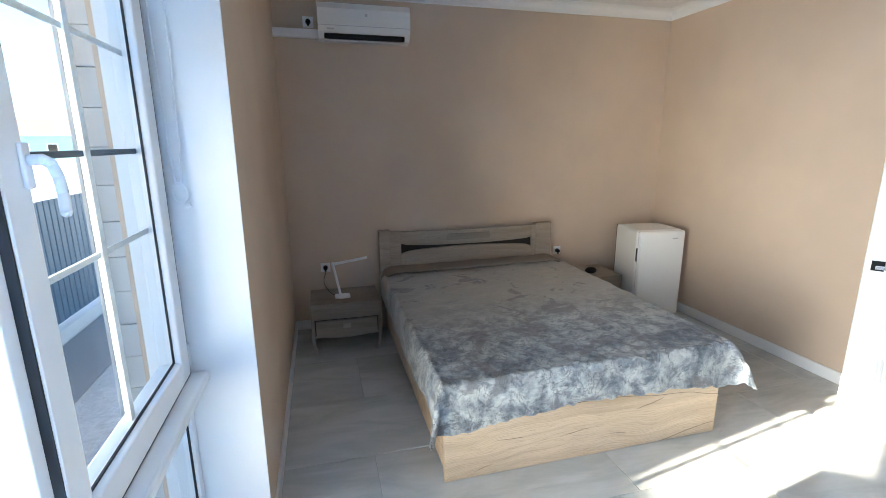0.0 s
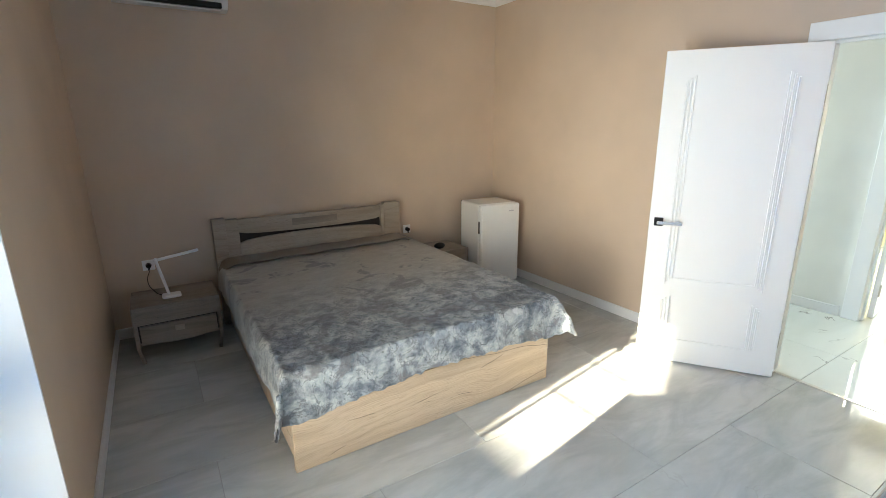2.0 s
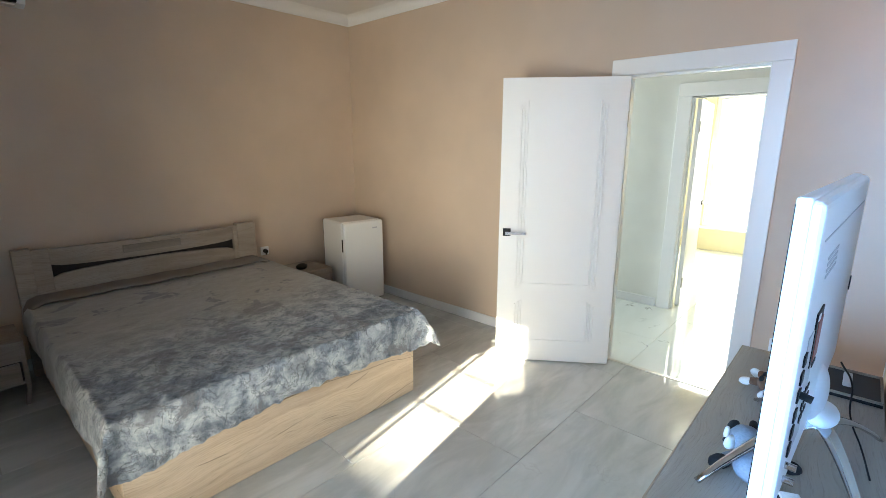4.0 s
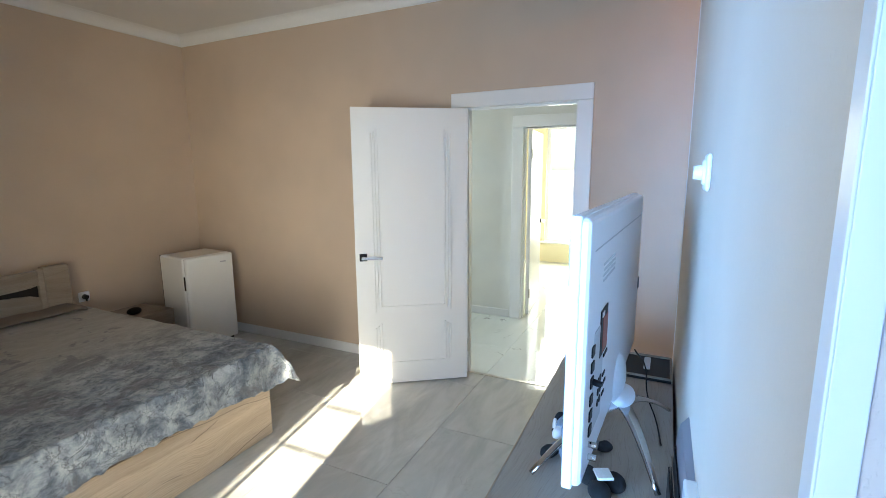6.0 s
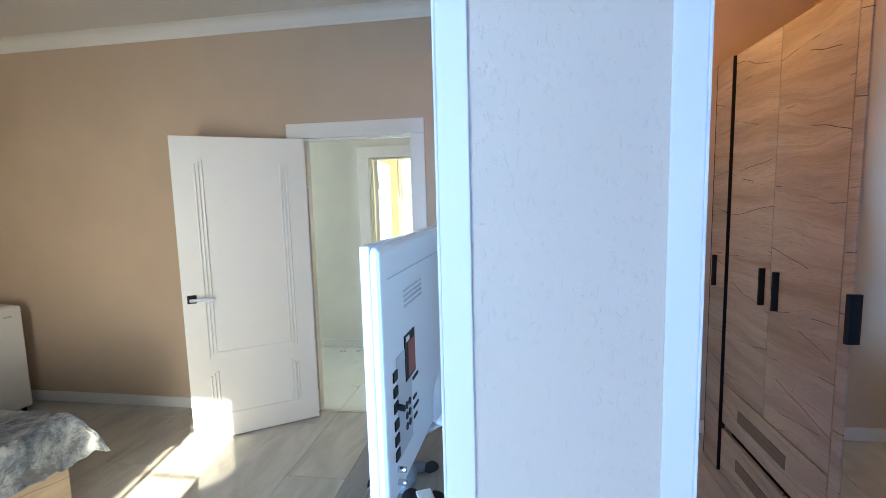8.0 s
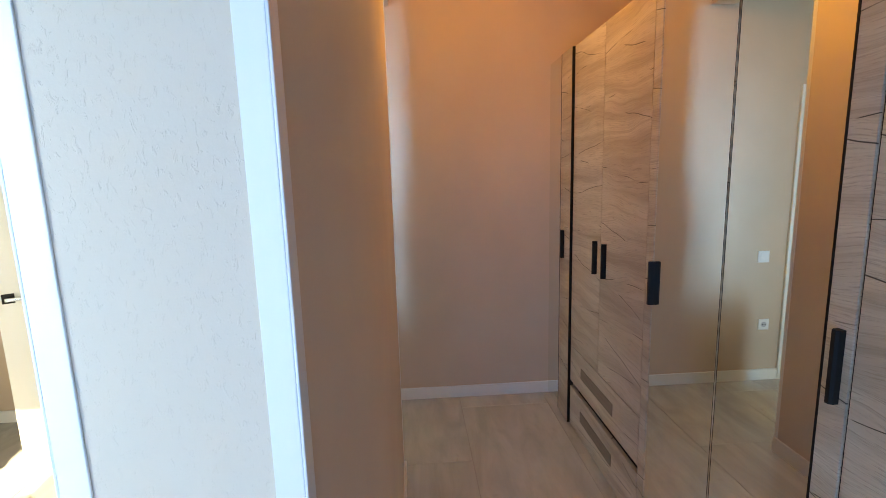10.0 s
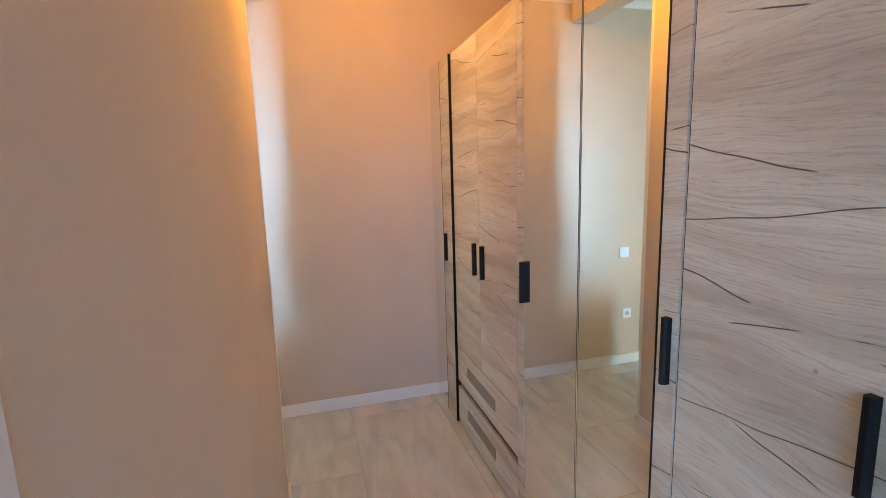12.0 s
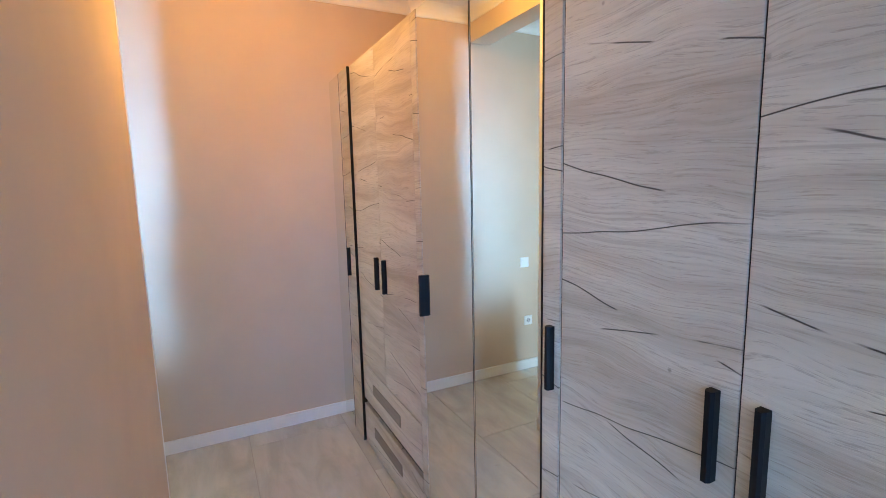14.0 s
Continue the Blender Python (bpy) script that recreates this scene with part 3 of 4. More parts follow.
# far room's window
fw = thing("window_3", pose(R2, 0, 0), "bright white plastic window of the far room", "window")
tagged(fw, kind="structure")
part("window_frame", frame_bars(0.04, 0.11, 0.35, 1.74, 0.36, 2.3, 0.06), M_PVC, fw)
part("mullion", B(0.04, 0.11, 1.02, 1.08, 0.42, 2.24, bevel=0.004), M_PVC, fw)
part("window_sill", B(-0.12, 0.04, 0.30, 1.79, 0.335, 0.36, bevel=0.006), M_PVC, fw)
pane(fw, 0.075, 0.41, 1.68, 0.42, 2.24)

# unseen window added at the hall's end, to hold the fill lamp
hw = thing("unseen_hall_window", pose(0, 3.33, 0), "unseen white window added at the hall's end for its fill lamp", "window")
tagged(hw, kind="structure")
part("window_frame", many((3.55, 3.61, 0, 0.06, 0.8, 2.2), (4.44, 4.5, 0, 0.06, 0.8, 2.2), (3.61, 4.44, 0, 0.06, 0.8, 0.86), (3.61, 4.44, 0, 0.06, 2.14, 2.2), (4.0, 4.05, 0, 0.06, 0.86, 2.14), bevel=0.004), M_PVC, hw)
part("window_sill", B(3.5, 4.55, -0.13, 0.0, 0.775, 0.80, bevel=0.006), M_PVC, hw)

# blind cord on the reveal
cord = thing("blind_cord", pose(-0.60, 1.795, 0), "white looped roller blind cord hanging by the window", "blind cord")
def tube(pts, r, seg=8):
    """One round string through the points."""
    bm = bmesh.new()
    rings = []
    for k, p in enumerate(pts):
        d = (Vector(pts[min(k + 1, len(pts) - 1)]) - Vector(pts[max(k - 1, 0)])).normalized()
        u = d.cross(Vector((0, 1, 0))).normalized()
        w = d.cross(u)
        rings.append([bm.verts.new(Vector(p) + u * (r * math.cos(a)) + w * (r * math.sin(a))) for a in (n * 2 * math.pi / seg for n in range(seg))])
    for a, b in zip(rings, rings[1:]):
        for n in range(seg):
            bm.faces.new((a[n], a[(n + 1) % seg], b[(n + 1) % seg], b[n]))
    bm.faces.new(rings[0][::-1])
    bm.faces.new(rings[-1])
    return bm


for dx, bend in ((-0.022, 0.004), (0.020, -0.004)):
    pts = [(dx + bend * math.sin(k * 1.1), 0.0, 2.43 - k * 0.1) for k in range(9)] + [(dx * 0.4, 0, 1.50)]
    part("cord", tube(pts, 0.0034), M_PVC, cord, smooth=True)
bm = bmesh.new()
for k in range(16):
    u, v = k / 16 * 2 * math.pi, (k + 1) / 16 * 2 * math.pi
    rod(bm, (0.024 * math.cos(u), 0, 1.47 + 0.034 * math.sin(u)), (0.024 * math.cos(v), 0, 1.47 + 0.034 * math.sin(v)), 0.0035, seg=6)
rod(bm, (0.012, 0, 1.42), (0.03, 0, 1.428), 0.007)
part("weight_ring", bm, M_PVC, cord)
part("bracket", B(-0.03, 0.03, -0.005, 0.019, 2.42, 2.437, bevel=0.003), M_PVC, cord)

# ---- outside ----
structure("ground", B(-900, 900, -900, 900, -0.9, -0.55), M_GRAVEL, "pale gravel ground around the house", "ground")
structure("path", B(-2.98, -2.30, -8, 18, -0.56, -0.53), M_PATH, "grey concrete garden path", "path")
fence = thing("fence", pose(-3.10, 2.8, -0.55), "blue-grey steel picket fence on a white kerb", "fence")
part("kerb_base", B(-0.06, 0.10, 0.0, 16.0, 0, 0.17, bevel=0.008), M_SIDING, fence)
for z in (0.36, 1.25):
    part("fence_rail", B(-0.03, -0.005, 0, 16, z, z + 0.05, bevel=0.004), M_FENCE, fence)
picket = B(-0.005, 0.012, -0.050, 0.050, 0.19, 1.58, bevel=0.005).copy()
pm = finish("picket", picket, M_FENCE)
pm.parent = fence
pm.location = (0, 0.1, 0)
for k in range(1, 133):
    o = pm.copy()
    scene.collection.objects.link(o)
    o.location = (0, 0.1 + 0.12 * k, 0)
clad = thing("cladding_pier", pose(-0.80, 2.30, -0.55), "white horizontal facade cladding beside the window", "facade")
part("core", B(-0.255, -0.085, 0.02, 0.5, 0, 3.6), M_SIDING, clad)
plank = finish("plank", B(-0.26, -0.085, -0.012, 0.02, 0.0015, 0.1535, bevel=0.0025), M_SIDING)
plank.parent = clad
for k in range(1, 23):
    o = plank.copy()
    scene.collection.objects.link(o)
    o.location = (0, 0.003 * (k % 2), 0.155 * k)
part("corner_strip", B(-0.275, -0.258, -0.065, 0.03, 0, 3.6, bevel=0.004), M_SIDING, clad)
part("downpipe", rod(bmesh.new(), (-0.055, -0.03, 0.0), (-0.055, -0.03, 3.6), 0.028), M_PIPE, clad, "brown painted downpipe")
# unseen wall and pillar, added to trim the sun beam's two sides
structure("sun_block_wall", B(-3.32, -3.2, -1.9, 0.53, -0.6, 3.9), M_SIDING, "tall plain white wall, unseen, added to block the sun", "wall")
structure("sun_block_pillar", B(-3.95, -3.7, 0.88, 2.75, -0.6, 4.0), M_SIDING, "broad white pillar, unseen, added to block the sun", "pillar")
# unseen house, added so that its ridge softly cuts off the low sun
nb = thing("sun_block_house", pose(-22.0, -4.0, -0.55), "pale three-storey house, unseen, added to shade the beam's near end", "house")
part("wall", B(-4.6, 4.6, -8, 8, 0, 9.3), M_SIDING, nb)
part("roof", prism(bmesh.new(), [(-5.2, 9.1), (5.2, 9.1), (0, 12.9)], -8.5, 8.5, "y"), M_ROOF, nb)
for y in (-6, -3.6, -1.2, 1.2, 3.6, 6):
    for z in (1.0, 4.0, 7.0):
        w = part("window", B(4.6, 4.66, y - 0.6, y + 0.6, z, z + 1.4), M_PVC, nb)
        part("pane", B(4.66, 4.675, y - 0.5, y + 0.5, z + 0.1, z + 1.3), M_SCREEN, w)
roof = structure("eaves", B(XO - 0.45, XE + 1, YS - 1, YN + 1, 3.12, 3.25), M_SIDING, "white boarded roof eaves", "roof")
far = thing("far_house", pose(-31.8, 73.5, -0.55), "pale turquoise cottage far behind the fence", "house")
part("wall", B(-5, 5, -4, 4, 0, 3.2), M_FAR, far)
part("roof", prism(bmesh.new(), [(-4.6, 3.2), (4.6, 3.2), (0, 5.4)], -5.4, 5.4, "x"), M_ROOF, far)
for x in (-3, 0, 3):
    wdw = part("window", B(x - 0.6, x + 0.6, -4.06, -4.0, 1.0, 2.3), M_PVC, far)
    part("pane", B(x - 0.5, x + 0.5, -4.075, -4.06, 1.1, 2.2), M_SCREEN, wdw)

# ---- bed ----
bed = thing("bed", pose(0.362, 1.945, 0), "double bed of pale oak laminate with a greyed headboard", "bed")
part("foot_panel", B(0.0, 1.60, 0.0, 0.035, 0.004, 0.325, bevel=0.002), M_BED, bed)
for x in (0.012, 1.563):
    part("side_rail", B(x, x + 0.025, 0.035, 2.03, 0.03, 0.315, bevel=0.002), M_BED, bed)
part("slat_base", B(0.04, 1.56, 0.04, 2.03, 0.18, 0.24), M_DARK, bed)


hb = part("headboard", B(0.06, 1.50, 2.085, 2.118, 0.10, 0.84), M_DARK, bed, "greyed oak headboard with a dark slot")
for a, b in ((-0.032, 0.16), (1.41, 1.606)):
    part("post", B(a, b, 2.056, 2.12, 0.0, 0.872, bevel=0.006), M_HEAD, hb)
for a, b in ((-0.034, 0.064), (1.445, 1.608)):
    part("post_cap", B(a, b, 2.05, 2.122, 0.30, 0.888, bevel=0.006), M_HEAD, hb)
top = [(0.16 + 1.25 * k / 24, 0.762 - 0.030 * math.sin(math.pi * k / 24) ** 0.4) for k in range(25)]
part("top_board", prism(bmesh.new(), top + [(1.41, 0.868), (0.785, 0.862), (0.16, 0.868)], 2.062, 2.1, "y"), M_HEAD, hb)
low = [(0.16 + 1.25 * k / 24, 0.668 + 0.046 * math.sin(math.pi * k / 24) ** 0.4) for k in range(25)]
part("low_board", prism(bmesh.new(), [(1.41, 0.28), (0.16, 0.28)] + low, 2.058, 2.1, "y"), M_HEAD, hb)
part("inlay", B(0.585, 0.985, 2.054, 2.064, 0.772, 0.830, bevel=0.002), M_STAND, hb, "brownish wood inlay plate")
tagged(finish("mattress", B(0.41, 1.91, 2.0, 3.97, 0.24, 0.515, bevel=0.06, seg=4), M_TOYWHITE), "white mattress hidden under the blanket", "mattress")


def blanket():
    nx, ny = 210, 240
    x0, x1, y0, y1, top, r = 0.378, 1.958, 1.955, 3.97, 0.535, 0.085
    over = 0.275
    bm = bmesh.new()
    rows = []
    for j in range(ny + 1):
        t = y0 - over + (y1 - y0 + over) * j / ny
        row = []
        for i in range(nx + 1):
            s = x0 - over + (x1 - x0 + 2 * over) * i / nx
            ox = max(0.0, x0 - s, s - x1)
            oy = max(0.0, y0 - t)
            sgn = -1 if s < x0 else 1
            d = math.hypot(ox, oy)
            fall = max(0.0, d - r * 0.6)
            roll = min(1.0, d / (r * 1.5))
            drop = fall * 0.96 + roll * roll * r * 0.35
            tip = min(ox, oy) / over
            # cloth beside the edge stands off a little, at the corners it flares
            k = noise.noise((s * 5.0, t * 5.0, 0.3)) * 0.5 + 0.5
            px = min(max(s, x0), x1) + sgn * (min(ox, r) * 0.55 + 0.055 * tip + 0.035 * k * (ox / over) * (ox > 0))
            py = max(t, y0) - (min(oy, r) * 0.55 + 0.07 * tip + 0.035 * k * (oy / over) * (oy > 0))
            drop -= 0.055 * tip
            if oy > 0:
                drop -= 0.075 * (oy / over) * max(0.0, math.sin((s - x0) / (x1 - x0) * math.pi)) * 0.7
            if ox > 0:
                drop -= 0.05 * (ox / over)
            rim = min(1.0, d / 0.05)
            wr = 0.006 * noise.noise((s * 4, t * 3, 1.7)) + 0.004 * noise.noise((s * 13, t * 13, 5)) + 0.0035 * abs(noise.noise((s * 30, t * 22, 9)))
            foot = max(0.0, 1 - (t - y0) / 0.7)
            wr += 0.016 * foot * abs(noise.noise((s * 13 + 4 * t, t * 11, 4))) + 0.007 * foot * noise.noise((s * 31, t * 27, 6))
            pz = top - drop + wr + 0.018 * min(1.0, max(0.0, (s - x0) / (x1 - x0)))
            px += rim * 0.012 * noise.noise((s * 7, t * 7, 2))
            py += rim * 0.014 * noise.noise((s * 7, t * 6, 8))
            row.append(bm.verts.new((px, py, pz)))
        rows.append(row)
    for j in range(ny):
        for i in range(nx):
            bm.faces.new((rows[j][i], rows[j][i + 1], rows[j + 1][i + 1], rows[j + 1][i]))
    return bm


bk = thing("blanket", pose(0, 0, 0), "crushed grey velvet blanket spread over the bed", "blanket")
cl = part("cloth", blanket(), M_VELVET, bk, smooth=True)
so = cl.modifiers.new("thickness", "SOLIDIFY")
so.thickness, so.offset = 0.012, -1.0


def turned_edge():
    """A soft flat fold laid across the bed, hanging down a little at both sides."""
    line = [(0.338, 0.33), (0.340, 0.42), (0.348, 0.50), (0.372, 0.545), (0.42, 0.562)]
    line += [(0.42 + 1.48 * k / 30, 0.562 + 0.016 * k / 30 + 0.003 * math.sin(k * 0.9)) for k in range(1, 31)]
    line += [(1.950, 0.562), (1.978, 0.515), (1.988, 0.44), (1.990, 0.36)]
    bm = bmesh.new()
    rings = []
    for k, (x, z) in enumerate(line):
        a, b = line[max(0, k - 1)], line[min(len(line) - 1, k + 1)]
        d = Vector((b[0] - a[0], 0, b[1] - a[1])).normalized()
        up = Vector((-d.z, 0, d.x))
        front = 3.775 + 0.014 * noise.noise((x * 6, z * 6, 3.0))
        mid, half = (front + 3.985) / 2, (3.985 - front) / 2
        fat = 0.019 + 0.005 * noise.noise((x * 9, z * 9, 7.0))
        rings.append([bm.verts.new(Vector((x, mid + half * math.copysign(abs(math.cos(w)) ** 0.6, math.cos(w)), z)) + up * (fat * math.sin(w)))
                      for w in (n * math.pi / 8 + 0.01 for n in range(16))])
    for a, b in zip(rings, rings[1:]):
        for n in range(16):
            bm.faces.new((a[n], a[(n + 1) % 16], b[(n + 1) % 16], b[n]))
    bm.faces.new(rings[0][::-1])
    bm.faces.new(rings[-1])
    return bm


part("turned_edge", turned_edge(), M_BACKING, bk, "darker turned-back edge by the headboard", smooth=True)

# ---- bedside tables ----
def nightstand(m, label):
    t = thing("nightstand", m, label, "nightstand", "nightstands")
    w, d = 0.545, 0.40
    part("tabletop", B(0, w, 0, d, 0.385, 0.412, bevel=0.003), M_STAND, t)
    for x, s in ((0.0, 1), (w, -1)):
        lean = 0.02
        out = [(x, 0.385), (x + s * 0.022, 0.385), (x + s * 0.022, 0.10), (x + s * (0.022 + lean), 0.0), (x + s * lean, 0.0), (x, 0.12)]
        part("side_panel", prism(bmesh.new(), out, 0.0, 0.035, "y"), M_STAND, t)
        part("side_panel", prism(bmesh.new(), out, d - 0.035, d, "y"), M_STAND, t)
        part("side_panel", B(min(x + s * 0.004, x + s * 0.018), max(x + s * 0.004, x + s * 0.018), 0.035, d - 0.035, 0.12, 0.385), M_STAND, t)
    part("back_board", B(0.022, w - 0.022, d - 0.02, d - 0.006, 0.14, 0.385), M_STAND, t)
    part("bottom_board", B(0.022, w - 0.022, 0.03, d - 0.02, 0.125, 0.14), M_STAND, t)
    part("apron", B(0.022, w - 0.022, 0.004, 0.02, 0.282, 0.385), M_STAND, t)
    # dark sheet stands in for the shade round the drawer
    part("shadow_gap", B(0.024, w - 0.024, 0.02, 0.03, 0.15, 0.30), M_DARK, t)
    low = [(0.035 + (w - 0.07) * k / 16, 0.150 - 0.022 * math.sin(math.pi * k / 16)) for k in range(17)]
    dr = part("drawer", prism(bmesh.new(), low + [(w - 0.035, 0.272), (0.035, 0.272)], -0.008, 0.018, "y"), M_STAND, t, "drawer front with a bowed lower edge")
    kb = bmesh.new()
    box(kb, w / 2 - 0.03, w / 2 + 0.03, -0.012, -0.006, 0.205, 0.245, bevel=0.003)
    part("knob", kb, M_HEAD, dr)
    return t


nightstand(pose(-0.270, 3.58, 0), "low grey-brown oak nightstand with one drawer")
nightstand(pose(2.015, 3.68, 0), "low oak nightstand tucked behind the bed")

# desk lamp
dl = thing("desk_lamp", pose(-0.03, 3.72, 0.412), "slim white folding desk lamp standing on the nightstand", "desk lamp")
bm = bmesh.new()
box(bm, -0.045, 0.075, -0.045, 0.045, 0.0, 0.022, bevel=0.010, seg=3)
part("base", bm, M_PVC, dl)
bm = bmesh.new()
rod(bm, (0.0, 0, 0.02), (-0.048, 0.0, 0.275), 0.010)
part("pole", bm, M_PVC, dl)
bm = bmesh.new()
ball(bm, (-0.048, 0, 0.28), 0.017)
part("joint", bm, M_PVC, dl, smooth=True)
hd = B(-0.13, 0.135, -0.018, 0.018, -0.008, 0.008, bevel=0.006)
bmesh.ops.transform(hd, matrix=pose(0.09, 0, 0.300, 0, -8, 0), verts=hd.verts)
part("lamp_head", hd, M_PVC, dl)


def cable(name, pts, r, label, material=M_BLACK):
    cu = bpy.data.curves.new(name, "CURVE")
    cu.dimensions, cu.bevel_depth, cu.bevel_resolution = "3D", r, 2
    sp = cu.splines.new("BEZIER")
    sp.bezier_points.add(len(pts) - 1)
    for p, c in zip(sp.bezier_points, pts):
        p.co, p.handle_left_type, p.handle_right_type = c, "AUTO", "AUTO"
    cu.materials.append(material)
    return tagged(new(name, cu), label, "cable")


def socket(name, m, label, plugged):
    t = thing(name, m, label, "socket")
    part("plate", B(-0.041, 0.041, -0.009, 0, -0.041, 0.041, bevel=0.004), M_PVC, t)
    bm = bmesh.new()
    rod(bm, (0, -0.0095, 0), (0, -0.004, 0), 0.021, seg=20)
    part("well", bm, M_GREY, t)
    if plugged:
        bm = bmesh.new()
        rod(bm, (0, -0.045, 0), (0, -0.009, 0), 0.017, 0.020)
        rod(bm, (0, -0.036, -0.034), (0, -0.034, 0), 0.007)
        part("plug", bm, M_BLACK, t, "black mains plug")
    else:
        part("pin_holes", many((-0.012, -0.007, -0.011, -0.009, -0.003, 0.003), (0.007, 0.012, -0.011, -0.009, -0.003, 0.003)), M_BLACK, t)
    return t


socket("wall_socket", pose(-0.135, YN, 0.56), "white wall socket with a black plug beside the bed", True)
socket("wall_socket", pose(2.12, YN, 0.572), "white wall socket with a black plug beside the bed", True)
cable("lamp_cable", [(-0.135, 4.11, 0.52), (-0.155, 4.06, 0.47), (-0.12, 3.90, 0.42), (-0.07, 3.78, 0.418), (-0.05, 3.76, 0.424)], 0.003, "thin black cable from the socket to the lamp")
tagged(finish("dark_pouch", ball(bmesh.new(), (2.30, 3.80, 0.442), 0.045, (1.3, 0.9, 0.68)), M_BLACK, True), "small dark rounded object lying on the nightstand", "pouch")

# ---- compact fridge ----
fr = thing("fridge", pose(3.055, 3.488, 0, 0, 0, -6.5), "white compact fridge standing in the room's corner", "fridge")
part("cabinet", B(-0.445, 0.0, 0.05, 0.43, 0.03, 0.845, bevel=0.022, seg=4), M_FRIDGE, fr)
dr = part("door", B(-0.445, 0.0, 0.0, 0.046, 0.04, 0.843, bevel=0.022, seg=4), M_FRIDGE, fr)
part("seal", B(-0.432, -0.012, 0.040, 0.054, 0.05, 0.83), M_SEAL, dr)
# flat dark patch painted for the shade in the grip recess
part("recess_shade", B(-0.4465, -0.435, 0.030, 0.052, 0.56, 0.68), M_DARK, dr)
part("badge", B(-0.13, -0.075, -0.0015, 0.002, 0.765, 0.778), M_GREY, dr, "small grey maker's badge")
# black plate put in for the dark shaded outline round the cabinet
part("back_shade", B(-0.438, -0.006, 0.428, 0.436, 0.03, 0.838, bevel=0.003), M_BLACK, fr, "black rim put in for the shaded outline behind the cabinet")
for x in (-0.41, -0.035):
    for y in (0.06, 0.39):
        part("foot", rod(bmesh.new(), (x, y, 0.0), (x, y, 0.032), 0.016), M_BLACK, fr)

# ---- air conditioner with its duct ----
ac = thing("air_conditioner", pose(0.275, YN, 2.405), "white split air conditioner unit on the wall, off", "air conditioner")
prof = [(0, 0.03), (-0.06, 0.0), (-0.15, 0.012), (-0.195, 0.055), (-0.208, 0.12), (-0.205, 0.22), (-0.185, 0.262), (-0.15, 0.275), (0, 0.275)]
part("body", prism(bmesh.new(), prof, -0.355, 0.355, "x"), M_FRIDGE, ac)
part("louvre", B(-0.31, 0.31, -0.194, -0.16, 0.010, 0.046, bevel=0.004), M_BLACK, ac, "dark air outlet slot")
part("flap", B(-0.305, 0.305, -0.168, -0.09, -0.004, 0.006, bevel=0.002), M_FRIDGE, ac)
part("front_line", B(-0.352, 0.352, -0.2095, -0.204, 0.098, 0.1015), M_GREY, ac)
part("badge", B(-0.29, -0.235, -0.2095, -0.206, 0.068, 0.080), M_GREY, ac, "small grey maker's badge")
part("display", B(0.0, 0.02, -0.2095, -0.205, 0.17, 0.19), M_GREY, ac)
dt = thing("cable_duct", pose(XW, YN, 2.44), "white plastic cable duct running to the air conditioner", "cable duct")
part("channel", B(0.0, 0.345, -0.055, 0, 0, 0.062, bevel=0.004), M_PVC, dt)
socket("wall_socket", pose(-0.15, YN, 2.56), "white wall socket with a black plug by the air conditioner", True)

# ---- television console ----
co = thing("console", pose(0.95, -0.205, 0), "long pale greyed oak console under the television", "console")
# reaches from behind the television's near end to the passage
CL0, CL1, CD, CH = -0.12, 1.295, 0.435, 0.75
part("top_board", B(CL0, CL1, 0, CD, CH - 0.03, CH, bevel=0.003), M_CONSOLE, co)
part("edge_band", B(CL0, CL1, CD, CD + 0.004, CH - 0.028, CH - 0.002), M_HEAD, co)
part("side_panel", B(CL0, CL0 + 0.025, 0.005, CD - 0.02, 0.0, CH - 0.03), M_CONSOLE, co)
part("side_panel", B(CL1 - 0.025, CL1, 0.005, CD - 0.02, 0.0, CH - 0.03), M_CONSOLE, co)
part("plinth", B(CL0 + 0.025, CL1 - 0.025, 0.03, CD - 0.05, 0.0, 0.07), M_CONSOLE, co)
part("back_panel", B(CL0 + 0.025, CL1 - 0.025, 0.005, 0.015, 0.07, CH - 0.03), M_CONSOLE, co)
cw = (CL1 - CL0 - 0.05) / 3
for k in range(3):
    a = CL0 + 0.025 + cw * k
    d = part("door", B(a + 0.002, a + cw - 0.002, CD - 0.022, CD - 0.002, 0.075, CH - 0.034, bevel=0.002), M_CONSOLE, co)
    part("handle", B(a + cw - 0.045, a + cw - 0.03, CD - 0.004, CD + 0.018, 0.40, 0.54, bevel=0.003), M_BLACK, d)

# television, seen from behind; x along it
tvm = pose(0.962, 0.012, 0, 0, 0, -2.76)
tv = thing("television", tvm, "white-backed flat television on chrome feet, off", "television")
TW, T0, T1 = 0.955, 0.915, 1.492
part("bezel", B(0.0, TW, -0.008, 0.014, T0, T1, bevel=0.004), M_TV, tv, "silver outer rim")
part("screen", B(0.012, TW - 0.012, 0.012, 0.0165, T0 + 0.015, T1 - 0.012), M_SCREEN, tv, "dark glossy screen")
bm = bmesh.new()
box(bm, 0.004, TW - 0.004, -0.044, -0.012, T0 + 0.004, T1 - 0.004, bevel=0.014, seg=3)
bk2 = part("back_cover", bm, M_TV, tv)
bk2.location.y = 0.018
part("groove", B(0.05, TW - 0.05, -0.0455, -0.043, T1 - 0.075, T1 - 0.0725), M_GREY, bk2)
bm = bmesh.new()
for r in range(4):
    for k in range(14):
        box(bm, 0.16 + k * 0.012, 0.168 + k * 0.012, -0.0452, -0.0435, T1 - 0.125 - r * 0.012, T1 - 0.119 - r * 0.012)
part("vent", bm, M_GREY, bk2)
part("port_recess", B(0.085, 0.20, -0.0455, -0.0435, 1.00, 1.235, bevel=0.0008), M_GREY, bk2)
